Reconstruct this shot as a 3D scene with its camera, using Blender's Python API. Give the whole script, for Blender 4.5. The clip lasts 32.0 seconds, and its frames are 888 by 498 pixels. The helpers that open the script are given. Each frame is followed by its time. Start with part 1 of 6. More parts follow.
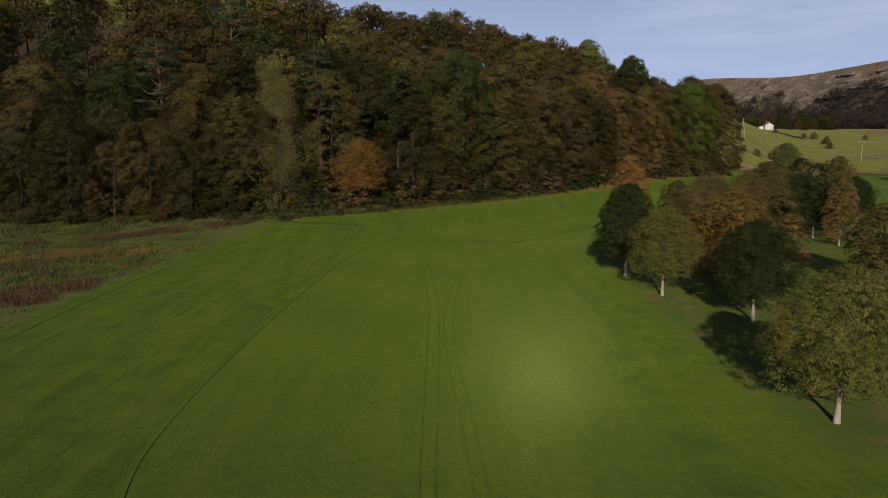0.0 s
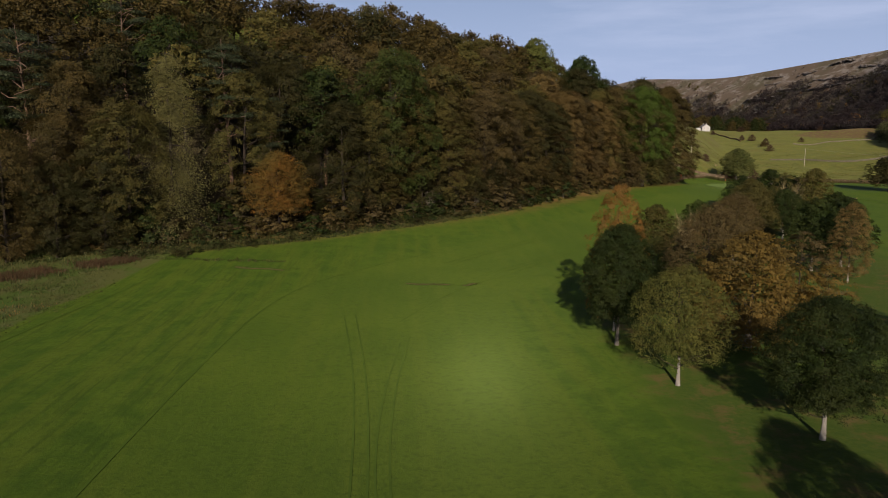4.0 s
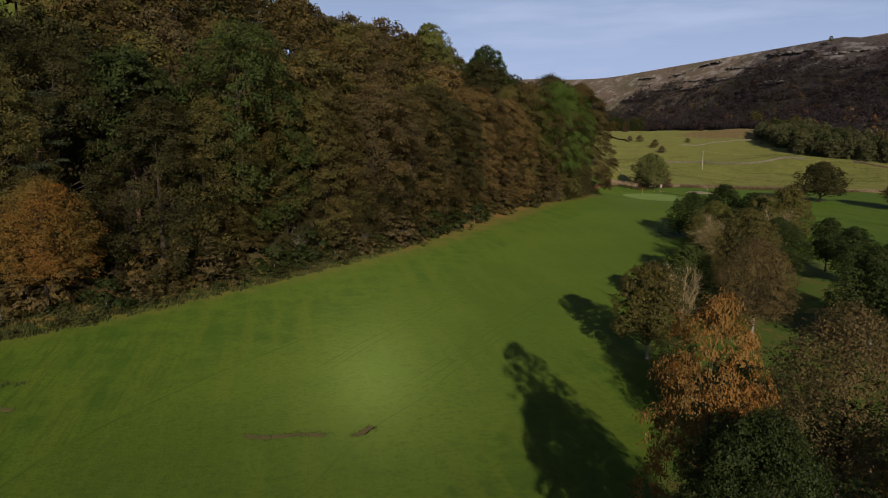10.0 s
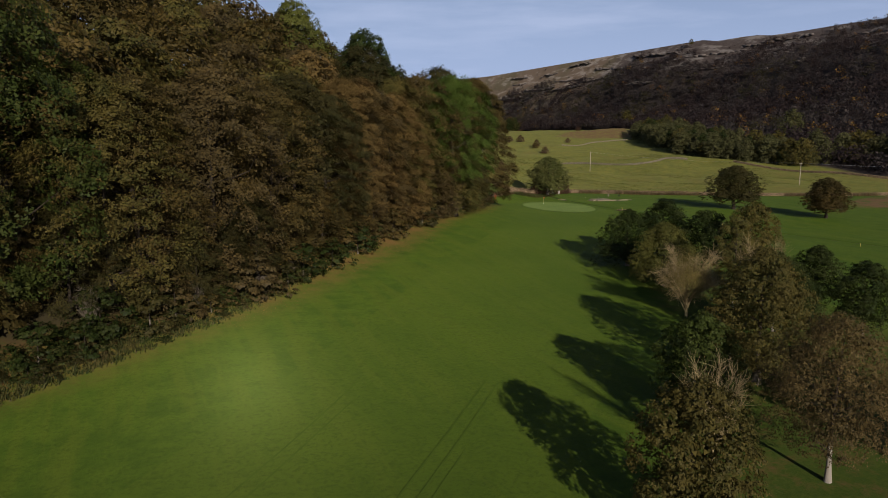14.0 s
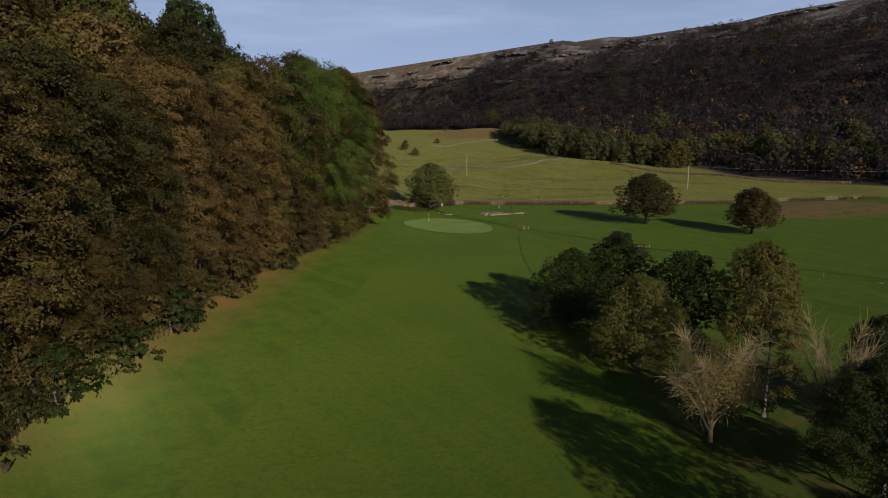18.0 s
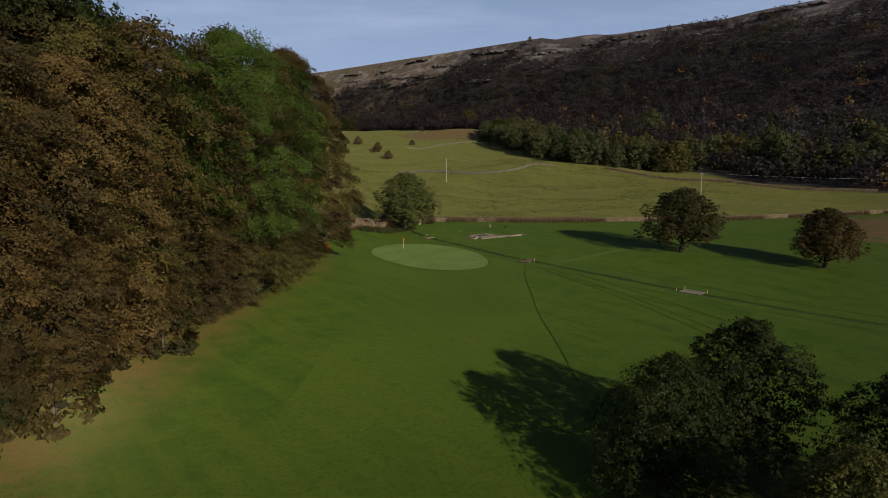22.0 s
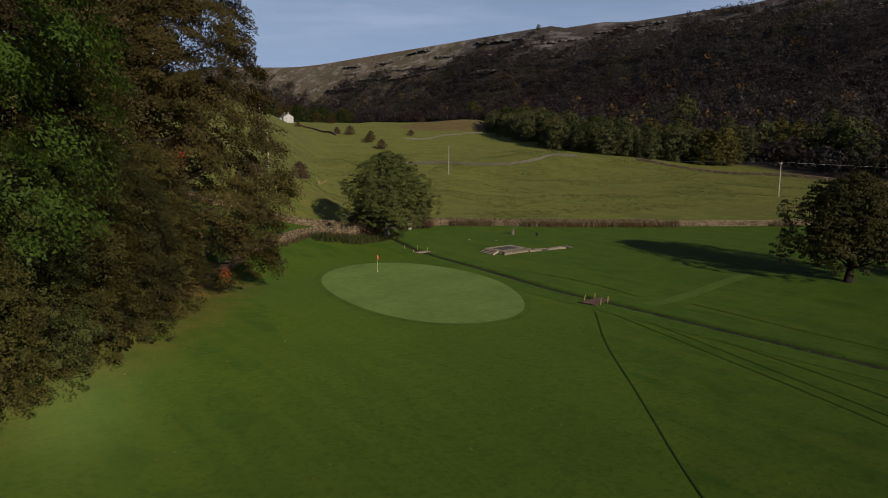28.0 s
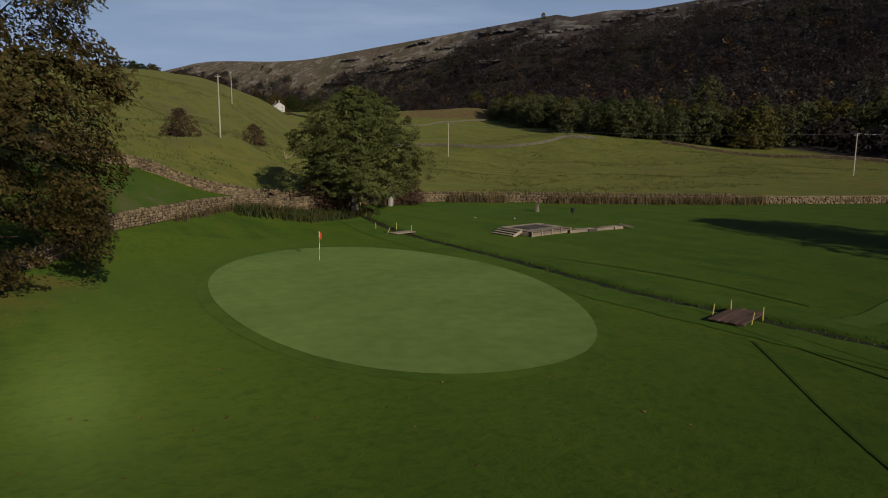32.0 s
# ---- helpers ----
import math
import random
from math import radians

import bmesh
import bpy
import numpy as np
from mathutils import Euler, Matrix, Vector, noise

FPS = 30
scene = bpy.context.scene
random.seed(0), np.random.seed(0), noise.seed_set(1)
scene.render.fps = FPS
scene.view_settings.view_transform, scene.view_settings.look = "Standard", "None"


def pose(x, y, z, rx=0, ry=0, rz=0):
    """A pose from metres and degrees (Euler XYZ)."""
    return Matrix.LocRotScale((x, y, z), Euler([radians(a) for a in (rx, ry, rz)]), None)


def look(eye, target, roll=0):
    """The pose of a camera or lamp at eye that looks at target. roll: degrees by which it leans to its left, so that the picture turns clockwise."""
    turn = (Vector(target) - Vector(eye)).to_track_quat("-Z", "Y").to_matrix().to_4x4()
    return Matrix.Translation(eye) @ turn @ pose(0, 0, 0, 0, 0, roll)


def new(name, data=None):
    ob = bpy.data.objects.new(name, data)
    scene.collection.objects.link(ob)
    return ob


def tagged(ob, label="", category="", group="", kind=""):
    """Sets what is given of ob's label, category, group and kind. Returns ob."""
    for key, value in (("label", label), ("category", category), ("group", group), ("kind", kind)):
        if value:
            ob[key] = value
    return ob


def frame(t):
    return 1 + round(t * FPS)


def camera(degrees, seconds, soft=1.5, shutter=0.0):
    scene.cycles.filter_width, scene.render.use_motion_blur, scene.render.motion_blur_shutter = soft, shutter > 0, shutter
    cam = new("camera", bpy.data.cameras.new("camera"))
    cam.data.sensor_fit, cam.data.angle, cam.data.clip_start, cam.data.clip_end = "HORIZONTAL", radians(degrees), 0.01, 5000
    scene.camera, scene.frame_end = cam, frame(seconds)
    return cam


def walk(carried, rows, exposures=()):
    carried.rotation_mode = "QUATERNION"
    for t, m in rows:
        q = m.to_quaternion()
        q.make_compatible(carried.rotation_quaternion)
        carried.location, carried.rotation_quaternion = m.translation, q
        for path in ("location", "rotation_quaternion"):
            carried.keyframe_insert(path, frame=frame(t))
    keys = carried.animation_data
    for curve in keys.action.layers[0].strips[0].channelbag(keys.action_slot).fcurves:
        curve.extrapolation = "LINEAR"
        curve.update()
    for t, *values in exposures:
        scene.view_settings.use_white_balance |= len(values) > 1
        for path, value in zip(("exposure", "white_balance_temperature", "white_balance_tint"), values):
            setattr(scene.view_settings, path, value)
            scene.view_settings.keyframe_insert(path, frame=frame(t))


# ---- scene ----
cam = camera(64.5, 32.0, soft=0.95)
METRES, EYE, TILT, LEAN, TURN = 285.0, 18.4, -7.0, 5.0, 0.0
ROWS = [
    (0.0, 0.0, 0.0, 0.0, 0.19, -1.97, -5.42),
    (0.5, -0.0003, 0.0109, 0.0044, 0.14, -1.96, -5.43),
    (1.0, -0.0005, 0.0217, 0.0078, 0.11, -1.96, -5.44),
    (1.5, -0.0005, 0.0319, 0.01, -0.45, -1.91, -5.38),
    (2.0, -0.0004, 0.0427, 0.012, -1.54, -1.81, -5.24),
    (2.5, -0.0004, 0.0533, 0.014, -2.28, -1.76, -5.14),
    (3.0, -0.0003, 0.0641, 0.016, -2.99, -1.71, -5.04),
    (3.5, -0.0001, 0.0752, 0.0181, -4.03, -1.63, -4.87),
    (5.5, 0.0016, 0.1221, 0.0275, -5.96, -1.56, -4.6),
    (6.0, 0.0024, 0.135, 0.0299, -6.76, -1.51, -4.48),
    (6.5, 0.0034, 0.1483, 0.0324, -7.73, -1.43, -4.33),
    (7.0, 0.0045, 0.1619, 0.0348, -8.66, -1.37, -4.2),
    (7.5, 0.0059, 0.1758, 0.0372, -9.4, -1.32, -4.08),
    (8.0, 0.0075, 0.1899, 0.0396, -10.13, -1.27, -3.97),
    (8.5, 0.0092, 0.2039, 0.042, -11.22, -1.21, -3.8),
    (9.0, 0.0111, 0.218, 0.0444, -12.41, -1.14, -3.63),
    (9.5, 0.0133, 0.2323, 0.0468, -13.27, -1.08, -3.49),
    (10.0, 0.0158, 0.2466, 0.0491, -14.19, -1.02, -3.34),
    (10.5, 0.0185, 0.2609, 0.0516, -15.22, -0.96, -3.17),
    (11.0, 0.0214, 0.2756, 0.0541, -16.35, -0.9, -2.95),
    (11.5, 0.0248, 0.2907, 0.0566, -17.63, -0.84, -2.74),
    (12.0, 0.0285, 0.3059, 0.0591, -18.92, -0.78, -2.53),
    (12.5, 0.0326, 0.3215, 0.0617, -20.32, -0.72, -2.3),
    (13.0, 0.0371, 0.3373, 0.0646, -21.68, -0.68, -2.08),
    (13.5, 0.042, 0.3535, 0.0673, -22.93, -0.64, -1.88),
    (14.0, 0.0473, 0.3697, 0.0704, -24.18, -0.61, -1.66),
    (14.5, 0.0531, 0.3862, 0.0734, -25.54, -0.58, -1.47),
    (15.0, 0.0593, 0.4025, 0.0764, -27.11, -0.55, -1.2),
    (15.5, 0.0658, 0.4186, 0.0795, -28.9, -0.51, -0.89),
    (17.5, 0.0962, 0.4833, 0.0928, -34.03, -0.55, -0.17),
    (18.0, 0.1049, 0.4989, 0.096, -35.16, -0.56, 0.02),
    (18.5, 0.114, 0.5142, 0.0992, -36.27, -0.54, 0.2),
    (19.0, 0.1233, 0.5294, 0.1023, -37.11, -0.54, 0.36),
    (19.5, 0.1328, 0.5444, 0.1052, -37.27, -0.57, 0.35),
    (20.0, 0.1428, 0.5592, 0.1081, -37.24, -0.56, 0.37),
    (20.5, 0.1529, 0.574, 0.1109, -37.23, -0.55, 0.35),
    (21.0, 0.1632, 0.5884, 0.1139, -37.22, -0.54, 0.34),
    (21.5, 0.1735, 0.6027, 0.1168, -37.22, -0.54, 0.31),
    (22.0, 0.1839, 0.6168, 0.1196, -37.21, -0.53, 0.28),
    (22.5, 0.1942, 0.6307, 0.1223, -37.19, -0.52, 0.25),
    (23.0, 0.2044, 0.6445, 0.1247, -37.19, -0.52, 0.25),
    (23.5, 0.2146, 0.658, 0.1267, -37.17, -0.51, 0.2),
    (24.0, 0.2248, 0.6714, 0.128, -37.16, -0.5, 0.2),
    (24.5, 0.2349, 0.6848, 0.1286, -37.16, -0.49, 0.14),
    (26.5, 0.2758, 0.7381, 0.1289, -37.09, -0.57, 0.04),
    (27.0, 0.286, 0.7513, 0.1289, -37.08, -0.61, 0.04),
    (27.5, 0.2963, 0.7644, 0.1289, -37.05, -0.62, 0.01),
    (28.0, 0.3066, 0.7776, 0.1287, -37.05, -0.62, -0.01),
    (28.5, 0.3168, 0.7905, 0.1281, -37.02, -0.61, -0.02),
    (29.0, 0.3269, 0.8033, 0.1268, -37.0, -0.59, -0.06),
    (29.5, 0.3368, 0.8161, 0.1254, -36.98, -0.59, -0.11),
    (30.0, 0.3467, 0.8287, 0.1239, -36.97, -0.61, -0.12),
    (30.5, 0.3567, 0.8413, 0.1224, -36.95, -0.62, -0.07),
    (31.0, 0.3667, 0.854, 0.1212, -36.95, -0.63, -0.07),
    (31.5, 0.3767, 0.8665, 0.1202, -36.95, -0.63, -0.07),
    (32.0, 0.3855, 0.8775, 0.1206, -36.96, -0.66, -0.12),
]
walk(cam, [(t, pose(0, 0, EYE, TILT, LEAN, TURN) @ pose(METRES * x, METRES * y, METRES * z, 90 + pitch, roll, yaw)) for t, x, y, z, yaw, pitch, roll in ROWS],
     exposures=[(0.0, -0.22, 6380, 19), (9.0, -0.22, 6300, 18), (15.0, -0.30, 6200, 17), (23.0, -0.49, 6120, 14), (28.0, -0.60, 6120, 12), (32.0, -0.75, 6120, 10)])

# ---- light: low morning sun behind the flight, thin high cloud ----
SUN_AZ, SUN_EL = 187.6, 19.1           # compass bearing (from +y towards +x) and height of the sun
world = bpy.data.worlds.new("sky")
scene.world = world
world.use_nodes = True
wn, wl = world.node_tree.nodes, world.node_tree.links
wn.clear()
w_out = wn.new("ShaderNodeOutputWorld")
w_bg = wn.new("ShaderNodeBackground")
w_sky = wn.new("ShaderNodeTexSky")
w_sky.sky_type = 'NISHITA'
w_sky.sun_disc = False
w_sky.sun_elevation = radians(SUN_EL)
w_sky.sun_rotation = radians(SUN_AZ)
w_sky.dust_density = 0.8
w_sky.ozone_density = 2.0
w_co = wn.new("ShaderNodeTexCoord")
w_map = wn.new("ShaderNodeMapping")
w_map.inputs["Scale"].default_value = (1.0, 1.0, 7.0)
w_noise = wn.new("ShaderNodeTexNoise")
w_noise.inputs["Scale"].default_value = 2.6
w_noise.inputs["Detail"].default_value = 7.0
w_noise.inputs["Roughness"].default_value = 0.6
w_ramp = wn.new("ShaderNodeMapRange")
w_ramp.inputs["From Min"].default_value = 0.47
w_ramp.inputs["From Max"].default_value = 0.68
w_ramp.inputs["To Max"].default_value = 0.38
w_mix = wn.new("ShaderNodeMix")
w_mix.data_type = 'RGBA'
w_mix.inputs["B"].default_value = (10.9, 12.6, 15.8, 1)
wl.new(w_co.outputs["Generated"], w_map.inputs["Vector"])
wl.new(w_map.outputs["Vector"], w_noise.inputs["Vector"])
wl.new(w_noise.outputs["Fac"], w_ramp.inputs["Value"])
wl.new(w_ramp.outputs["Result"], w_mix.inputs["Factor"])
# haze that whitens the sky towards the horizon all round
w_sep = wn.new("ShaderNodeSeparateXYZ")
wl.new(w_co.outputs["Generated"], w_sep.inputs["Vector"])
w_haze = wn.new("ShaderNodeMapRange")
w_haze.interpolation_type = 'SMOOTHSTEP'
w_haze.inputs["From Min"].default_value = 0.0
w_haze.inputs["From Max"].default_value = 0.42
w_haze.inputs["To Min"].default_value = 0.9
w_haze.inputs["To Max"].default_value = 0.0
wl.new(w_sep.outputs["Z"], w_haze.inputs["Value"])
w_mix2 = wn.new("ShaderNodeMix")
w_mix2.data_type = 'RGBA'
w_mix2.inputs["B"].default_value = (7.9, 10.1, 14.5, 1)
wl.new(w_haze.outputs["Result"], w_mix2.inputs["Factor"])
wl.new(w_sky.outputs["Color"], w_mix2.inputs["A"])
wl.new(w_mix2.outputs["Result"], w_mix.inputs["A"])
wl.new(w_mix.outputs["Result"], w_bg.inputs["Color"])
w_bg.inputs["Strength"].default_value = 0.060
wl.new(w_bg.outputs["Background"], w_out.inputs["Surface"])

sun = new("sun", bpy.data.lights.new("sun", 'SUN'))
sun.data.energy = 5.5
sun.data.angle = radians(0.6)
sun.data.color = (1.0, 0.90, 0.74)
_a, _e = radians(SUN_AZ), radians(SUN_EL)
sun.matrix_world = look((0, 0, 60), (-math.sin(_a) * math.cos(_e), -math.cos(_a) * math.cos(_e), 60 - math.sin(_e)))

# ---- materials ----
def nodes_of(name):
    m = bpy.data.materials.new(name)
    m.use_nodes = True
    nt = m.node_tree
    nt.nodes.clear()
    return m, nt.nodes, nt.links


def rgba(c):
    return (c[0], c[1], c[2], 1.0)


def leaf_material(name, base, second, mix_at=0.5, vary=0.12, see=0.24, patch=0.35):
    """Foliage: two leaf colours in patches, each leaf a little different, light coming through."""
    m, n, l = nodes_of(name)
    out = n.new("ShaderNodeOutputMaterial")
    geo = n.new("ShaderNodeNewGeometry")
    info = n.new("ShaderNodeObjectInfo")
    co = n.new("ShaderNodeTexCoord")
    ns = n.new("ShaderNodeTexNoise")
    ns.noise_dimensions = '4D'
    ns.inputs["Scale"].default_value = patch
    ns.inputs["Detail"].default_value = 3.0
    l.new(co.outputs["Object"], ns.inputs["Vector"])
    wm = n.new("ShaderNodeMath")
    wm.operation = 'MULTIPLY'
    wm.inputs[1].default_value = 40.0
    l.new(info.outputs["Random"], wm.inputs[0])
    l.new(wm.outputs[0], ns.inputs["W"])
    add = n.new("ShaderNodeMath")
    add.operation = 'MULTIPLY_ADD'
    add.inputs[1].default_value = 0.30
    l.new(geo.outputs["Random Per Island"], add.inputs[0])
    l.new(ns.outputs["Fac"], add.inputs[2])
    mr = n.new("ShaderNodeMapRange")
    mr.inputs["From Min"].default_value = mix_at + 0.02
    mr.inputs["From Max"].default_value = mix_at + 0.30
    l.new(add.outputs[0], mr.inputs["Value"])
    mx = n.new("ShaderNodeMix")
    mx.data_type = 'RGBA'
    mx.inputs["A"].default_value = rgba(base)
    mx.inputs["B"].default_value = rgba(second)
    l.new(mr.outputs["Result"], mx.inputs["Factor"])
    hs = n.new("ShaderNodeHueSaturation")
    val = n.new("ShaderNodeMath")
    val.operation = 'MULTIPLY_ADD'
    val.inputs[1].default_value = 2 * vary
    val.inputs[2].default_value = 1 - vary
    l.new(geo.outputs["Random Per Island"], val.inputs[0])
    val2 = n.new("ShaderNodeMath")
    val2.operation = 'MULTIPLY_ADD'
    val2.inputs[1].default_value = 0.3
    val2.inputs[2].default_value = 0.85
    l.new(info.outputs["Random"], val2.inputs[0])
    n2 = n.new("ShaderNodeTexNoise")
    n2.inputs["Scale"].default_value = max(0.5, patch * 2.2)
    n2.inputs["Detail"].default_value = 2.0
    l.new(co.outputs["Object"], n2.inputs["Vector"])
    vm = n.new("ShaderNodeMapRange")
    vm.inputs["From Min"].default_value = 0.3
    vm.inputs["From Max"].default_value = 0.7
    vm.inputs["To Min"].default_value = 0.78
    vm.inputs["To Max"].default_value = 1.22
    l.new(n2.outputs["Fac"], vm.inputs["Value"])
    val4 = n.new("ShaderNodeMath")
    val4.operation = 'MULTIPLY'
    l.new(val.outputs[0], val4.inputs[0])
    l.new(vm.outputs["Result"], val4.inputs[1])
    val3 = n.new("ShaderNodeMath")
    val3.operation = 'MULTIPLY'
    l.new(val4.outputs[0], val3.inputs[0])
    l.new(val2.outputs[0], val3.inputs[1])
    l.new(val3.outputs[0], hs.inputs["Value"])
    l.new(mx.outputs["Result"], hs.inputs["Color"])
    df = n.new("ShaderNodeBsdfPrincipled")
    df.inputs["Roughness"].default_value = 0.6
    df.inputs["Specular IOR Level"].default_value = 0.12
    tr = n.new("ShaderNodeBsdfTranslucent")
    ms = n.new("ShaderNodeMixShader")
    ms.inputs[0].default_value = see
    l.new(hs.outputs["Color"], df.inputs["Base Color"])
    l.new(hs.outputs["Color"], tr.inputs["Color"])
    l.new(df.outputs[0], ms.inputs[1])
    l.new(tr.outputs[0], ms.inputs[2])
    l.new(ms.outputs[0], out.inputs["Surface"])
    return m


def plain_material(name, c1, c2, scale=4.0, rough=0.85, bump=0.3, detail=5.0, metal=0.0, stretch=(1, 1, 1), island=0.0, hotspot=False):
    """A surface of two tones mottled by noise at two scales, with relief."""
    m, n, l = nodes_of(name)
    out = n.new("ShaderNodeOutputMaterial")
    b = n.new("ShaderNodeBsdfPrincipled")
    co = n.new("ShaderNodeTexCoord")
    mp = n.new("ShaderNodeMapping")
    mp.inputs["Scale"].default_value = stretch
    l.new(co.outputs["Object"], mp.inputs["Vector"])
    n1 = n.new("ShaderNodeTexNoise")
    n1.inputs["Scale"].default_value = scale
    n1.inputs["Detail"].default_value = detail
    l.new(mp.outputs["Vector"], n1.inputs["Vector"])
    n2 = n.new("ShaderNodeTexNoise")
    n2.inputs["Scale"].default_value = scale * 0.17
    n2.inputs["Detail"].default_value = 3.0
    l.new(mp.outputs["Vector"], n2.inputs["Vector"])
    av = n.new("ShaderNodeMath")
    av.operation = 'MULTIPLY_ADD'
    av.inputs[1].default_value = 0.5
    l.new(n1.outputs["Fac"], av.inputs[0])
    hf = n.new("ShaderNodeMath")
    hf.operation = 'MULTIPLY'
    hf.inputs[1].default_value = 0.5
    l.new(n2.outputs["Fac"], hf.inputs[0])
    l.new(hf.outputs[0], av.inputs[2])
    mr = n.new("ShaderNodeMapRange")
    mr.inputs["From Min"].default_value = 0.36
    mr.inputs["From Max"].default_value = 0.64
    l.new(av.outputs[0], mr.inputs["Value"])
    mx = n.new("ShaderNodeMix")
    mx.data_type = 'RGBA'
    mx.inputs["A"].default_value = rgba(c1)
    mx.inputs["B"].default_value = rgba(c2)
    l.new(mr.outputs["Result"], mx.inputs["Factor"])
    col = mx.outputs["Result"]
    if island:
        geo = n.new("ShaderNodeNewGeometry")
        info = n.new("ShaderNodeObjectInfo")
        sm = n.new("ShaderNodeMath")
        sm.operation = 'ADD'
        l.new(geo.outputs["Random Per Island"], sm.inputs[0])
        l.new(info.outputs["Random"], sm.inputs[1])
        fr = n.new("ShaderNodeMath")
        fr.operation = 'FRACT'
        l.new(sm.outputs[0], fr.inputs[0])
        vv = n.new("ShaderNodeMath")
        vv.operation = 'MULTIPLY_ADD'
        vv.inputs[1].default_value = 2 * island
        vv.inputs[2].default_value = 1 - island
        l.new(fr.outputs[0], vv.inputs[0])
        hs = n.new("ShaderNodeHueSaturation")
        l.new(vv.outputs[0], hs.inputs["Value"])
        l.new(col, hs.inputs["Color"])
        col = hs.outputs["Color"]
    l.new(col, b.inputs["Base Color"])
    b.inputs["Roughness"].default_value = rough
    b.inputs["Metallic"].default_value = metal
    b.inputs["Specular IOR Level"].default_value = 0.08 if rough >= 0.9 else 0.3
    b.inputs["Diffuse Roughness"].default_value = 1.0 if hotspot else 0.3
    if bump:
        bp = n.new("ShaderNodeBump")
        bp.inputs["Strength"].default_value = bump
        bp.inputs["Distance"].default_value = 0.05
        l.new(n1.outputs["Fac"], bp.inputs["Height"])
        l.new(bp.outputs[0], b.inputs["Normal"])
    l.new(sun_hotspot(n, l, b.outputs[0]) if hotspot else b.outputs[0], out.inputs["Surface"])
    return m


def sun_hotspot(n, l, base, wide=0.0009, middle=0.0009, narrow=0.0005):
    """Paints a bright spot down-sun: soft glosses with shading normals fixed at the sun."""
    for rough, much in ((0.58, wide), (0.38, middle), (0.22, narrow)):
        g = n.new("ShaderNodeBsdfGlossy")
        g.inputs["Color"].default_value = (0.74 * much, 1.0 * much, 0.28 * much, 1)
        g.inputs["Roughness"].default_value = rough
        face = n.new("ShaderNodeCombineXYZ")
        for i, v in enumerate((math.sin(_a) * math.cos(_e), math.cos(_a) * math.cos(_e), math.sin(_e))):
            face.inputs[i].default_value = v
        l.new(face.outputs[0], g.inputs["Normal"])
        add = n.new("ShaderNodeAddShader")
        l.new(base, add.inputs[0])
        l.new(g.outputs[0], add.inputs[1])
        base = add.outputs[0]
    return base


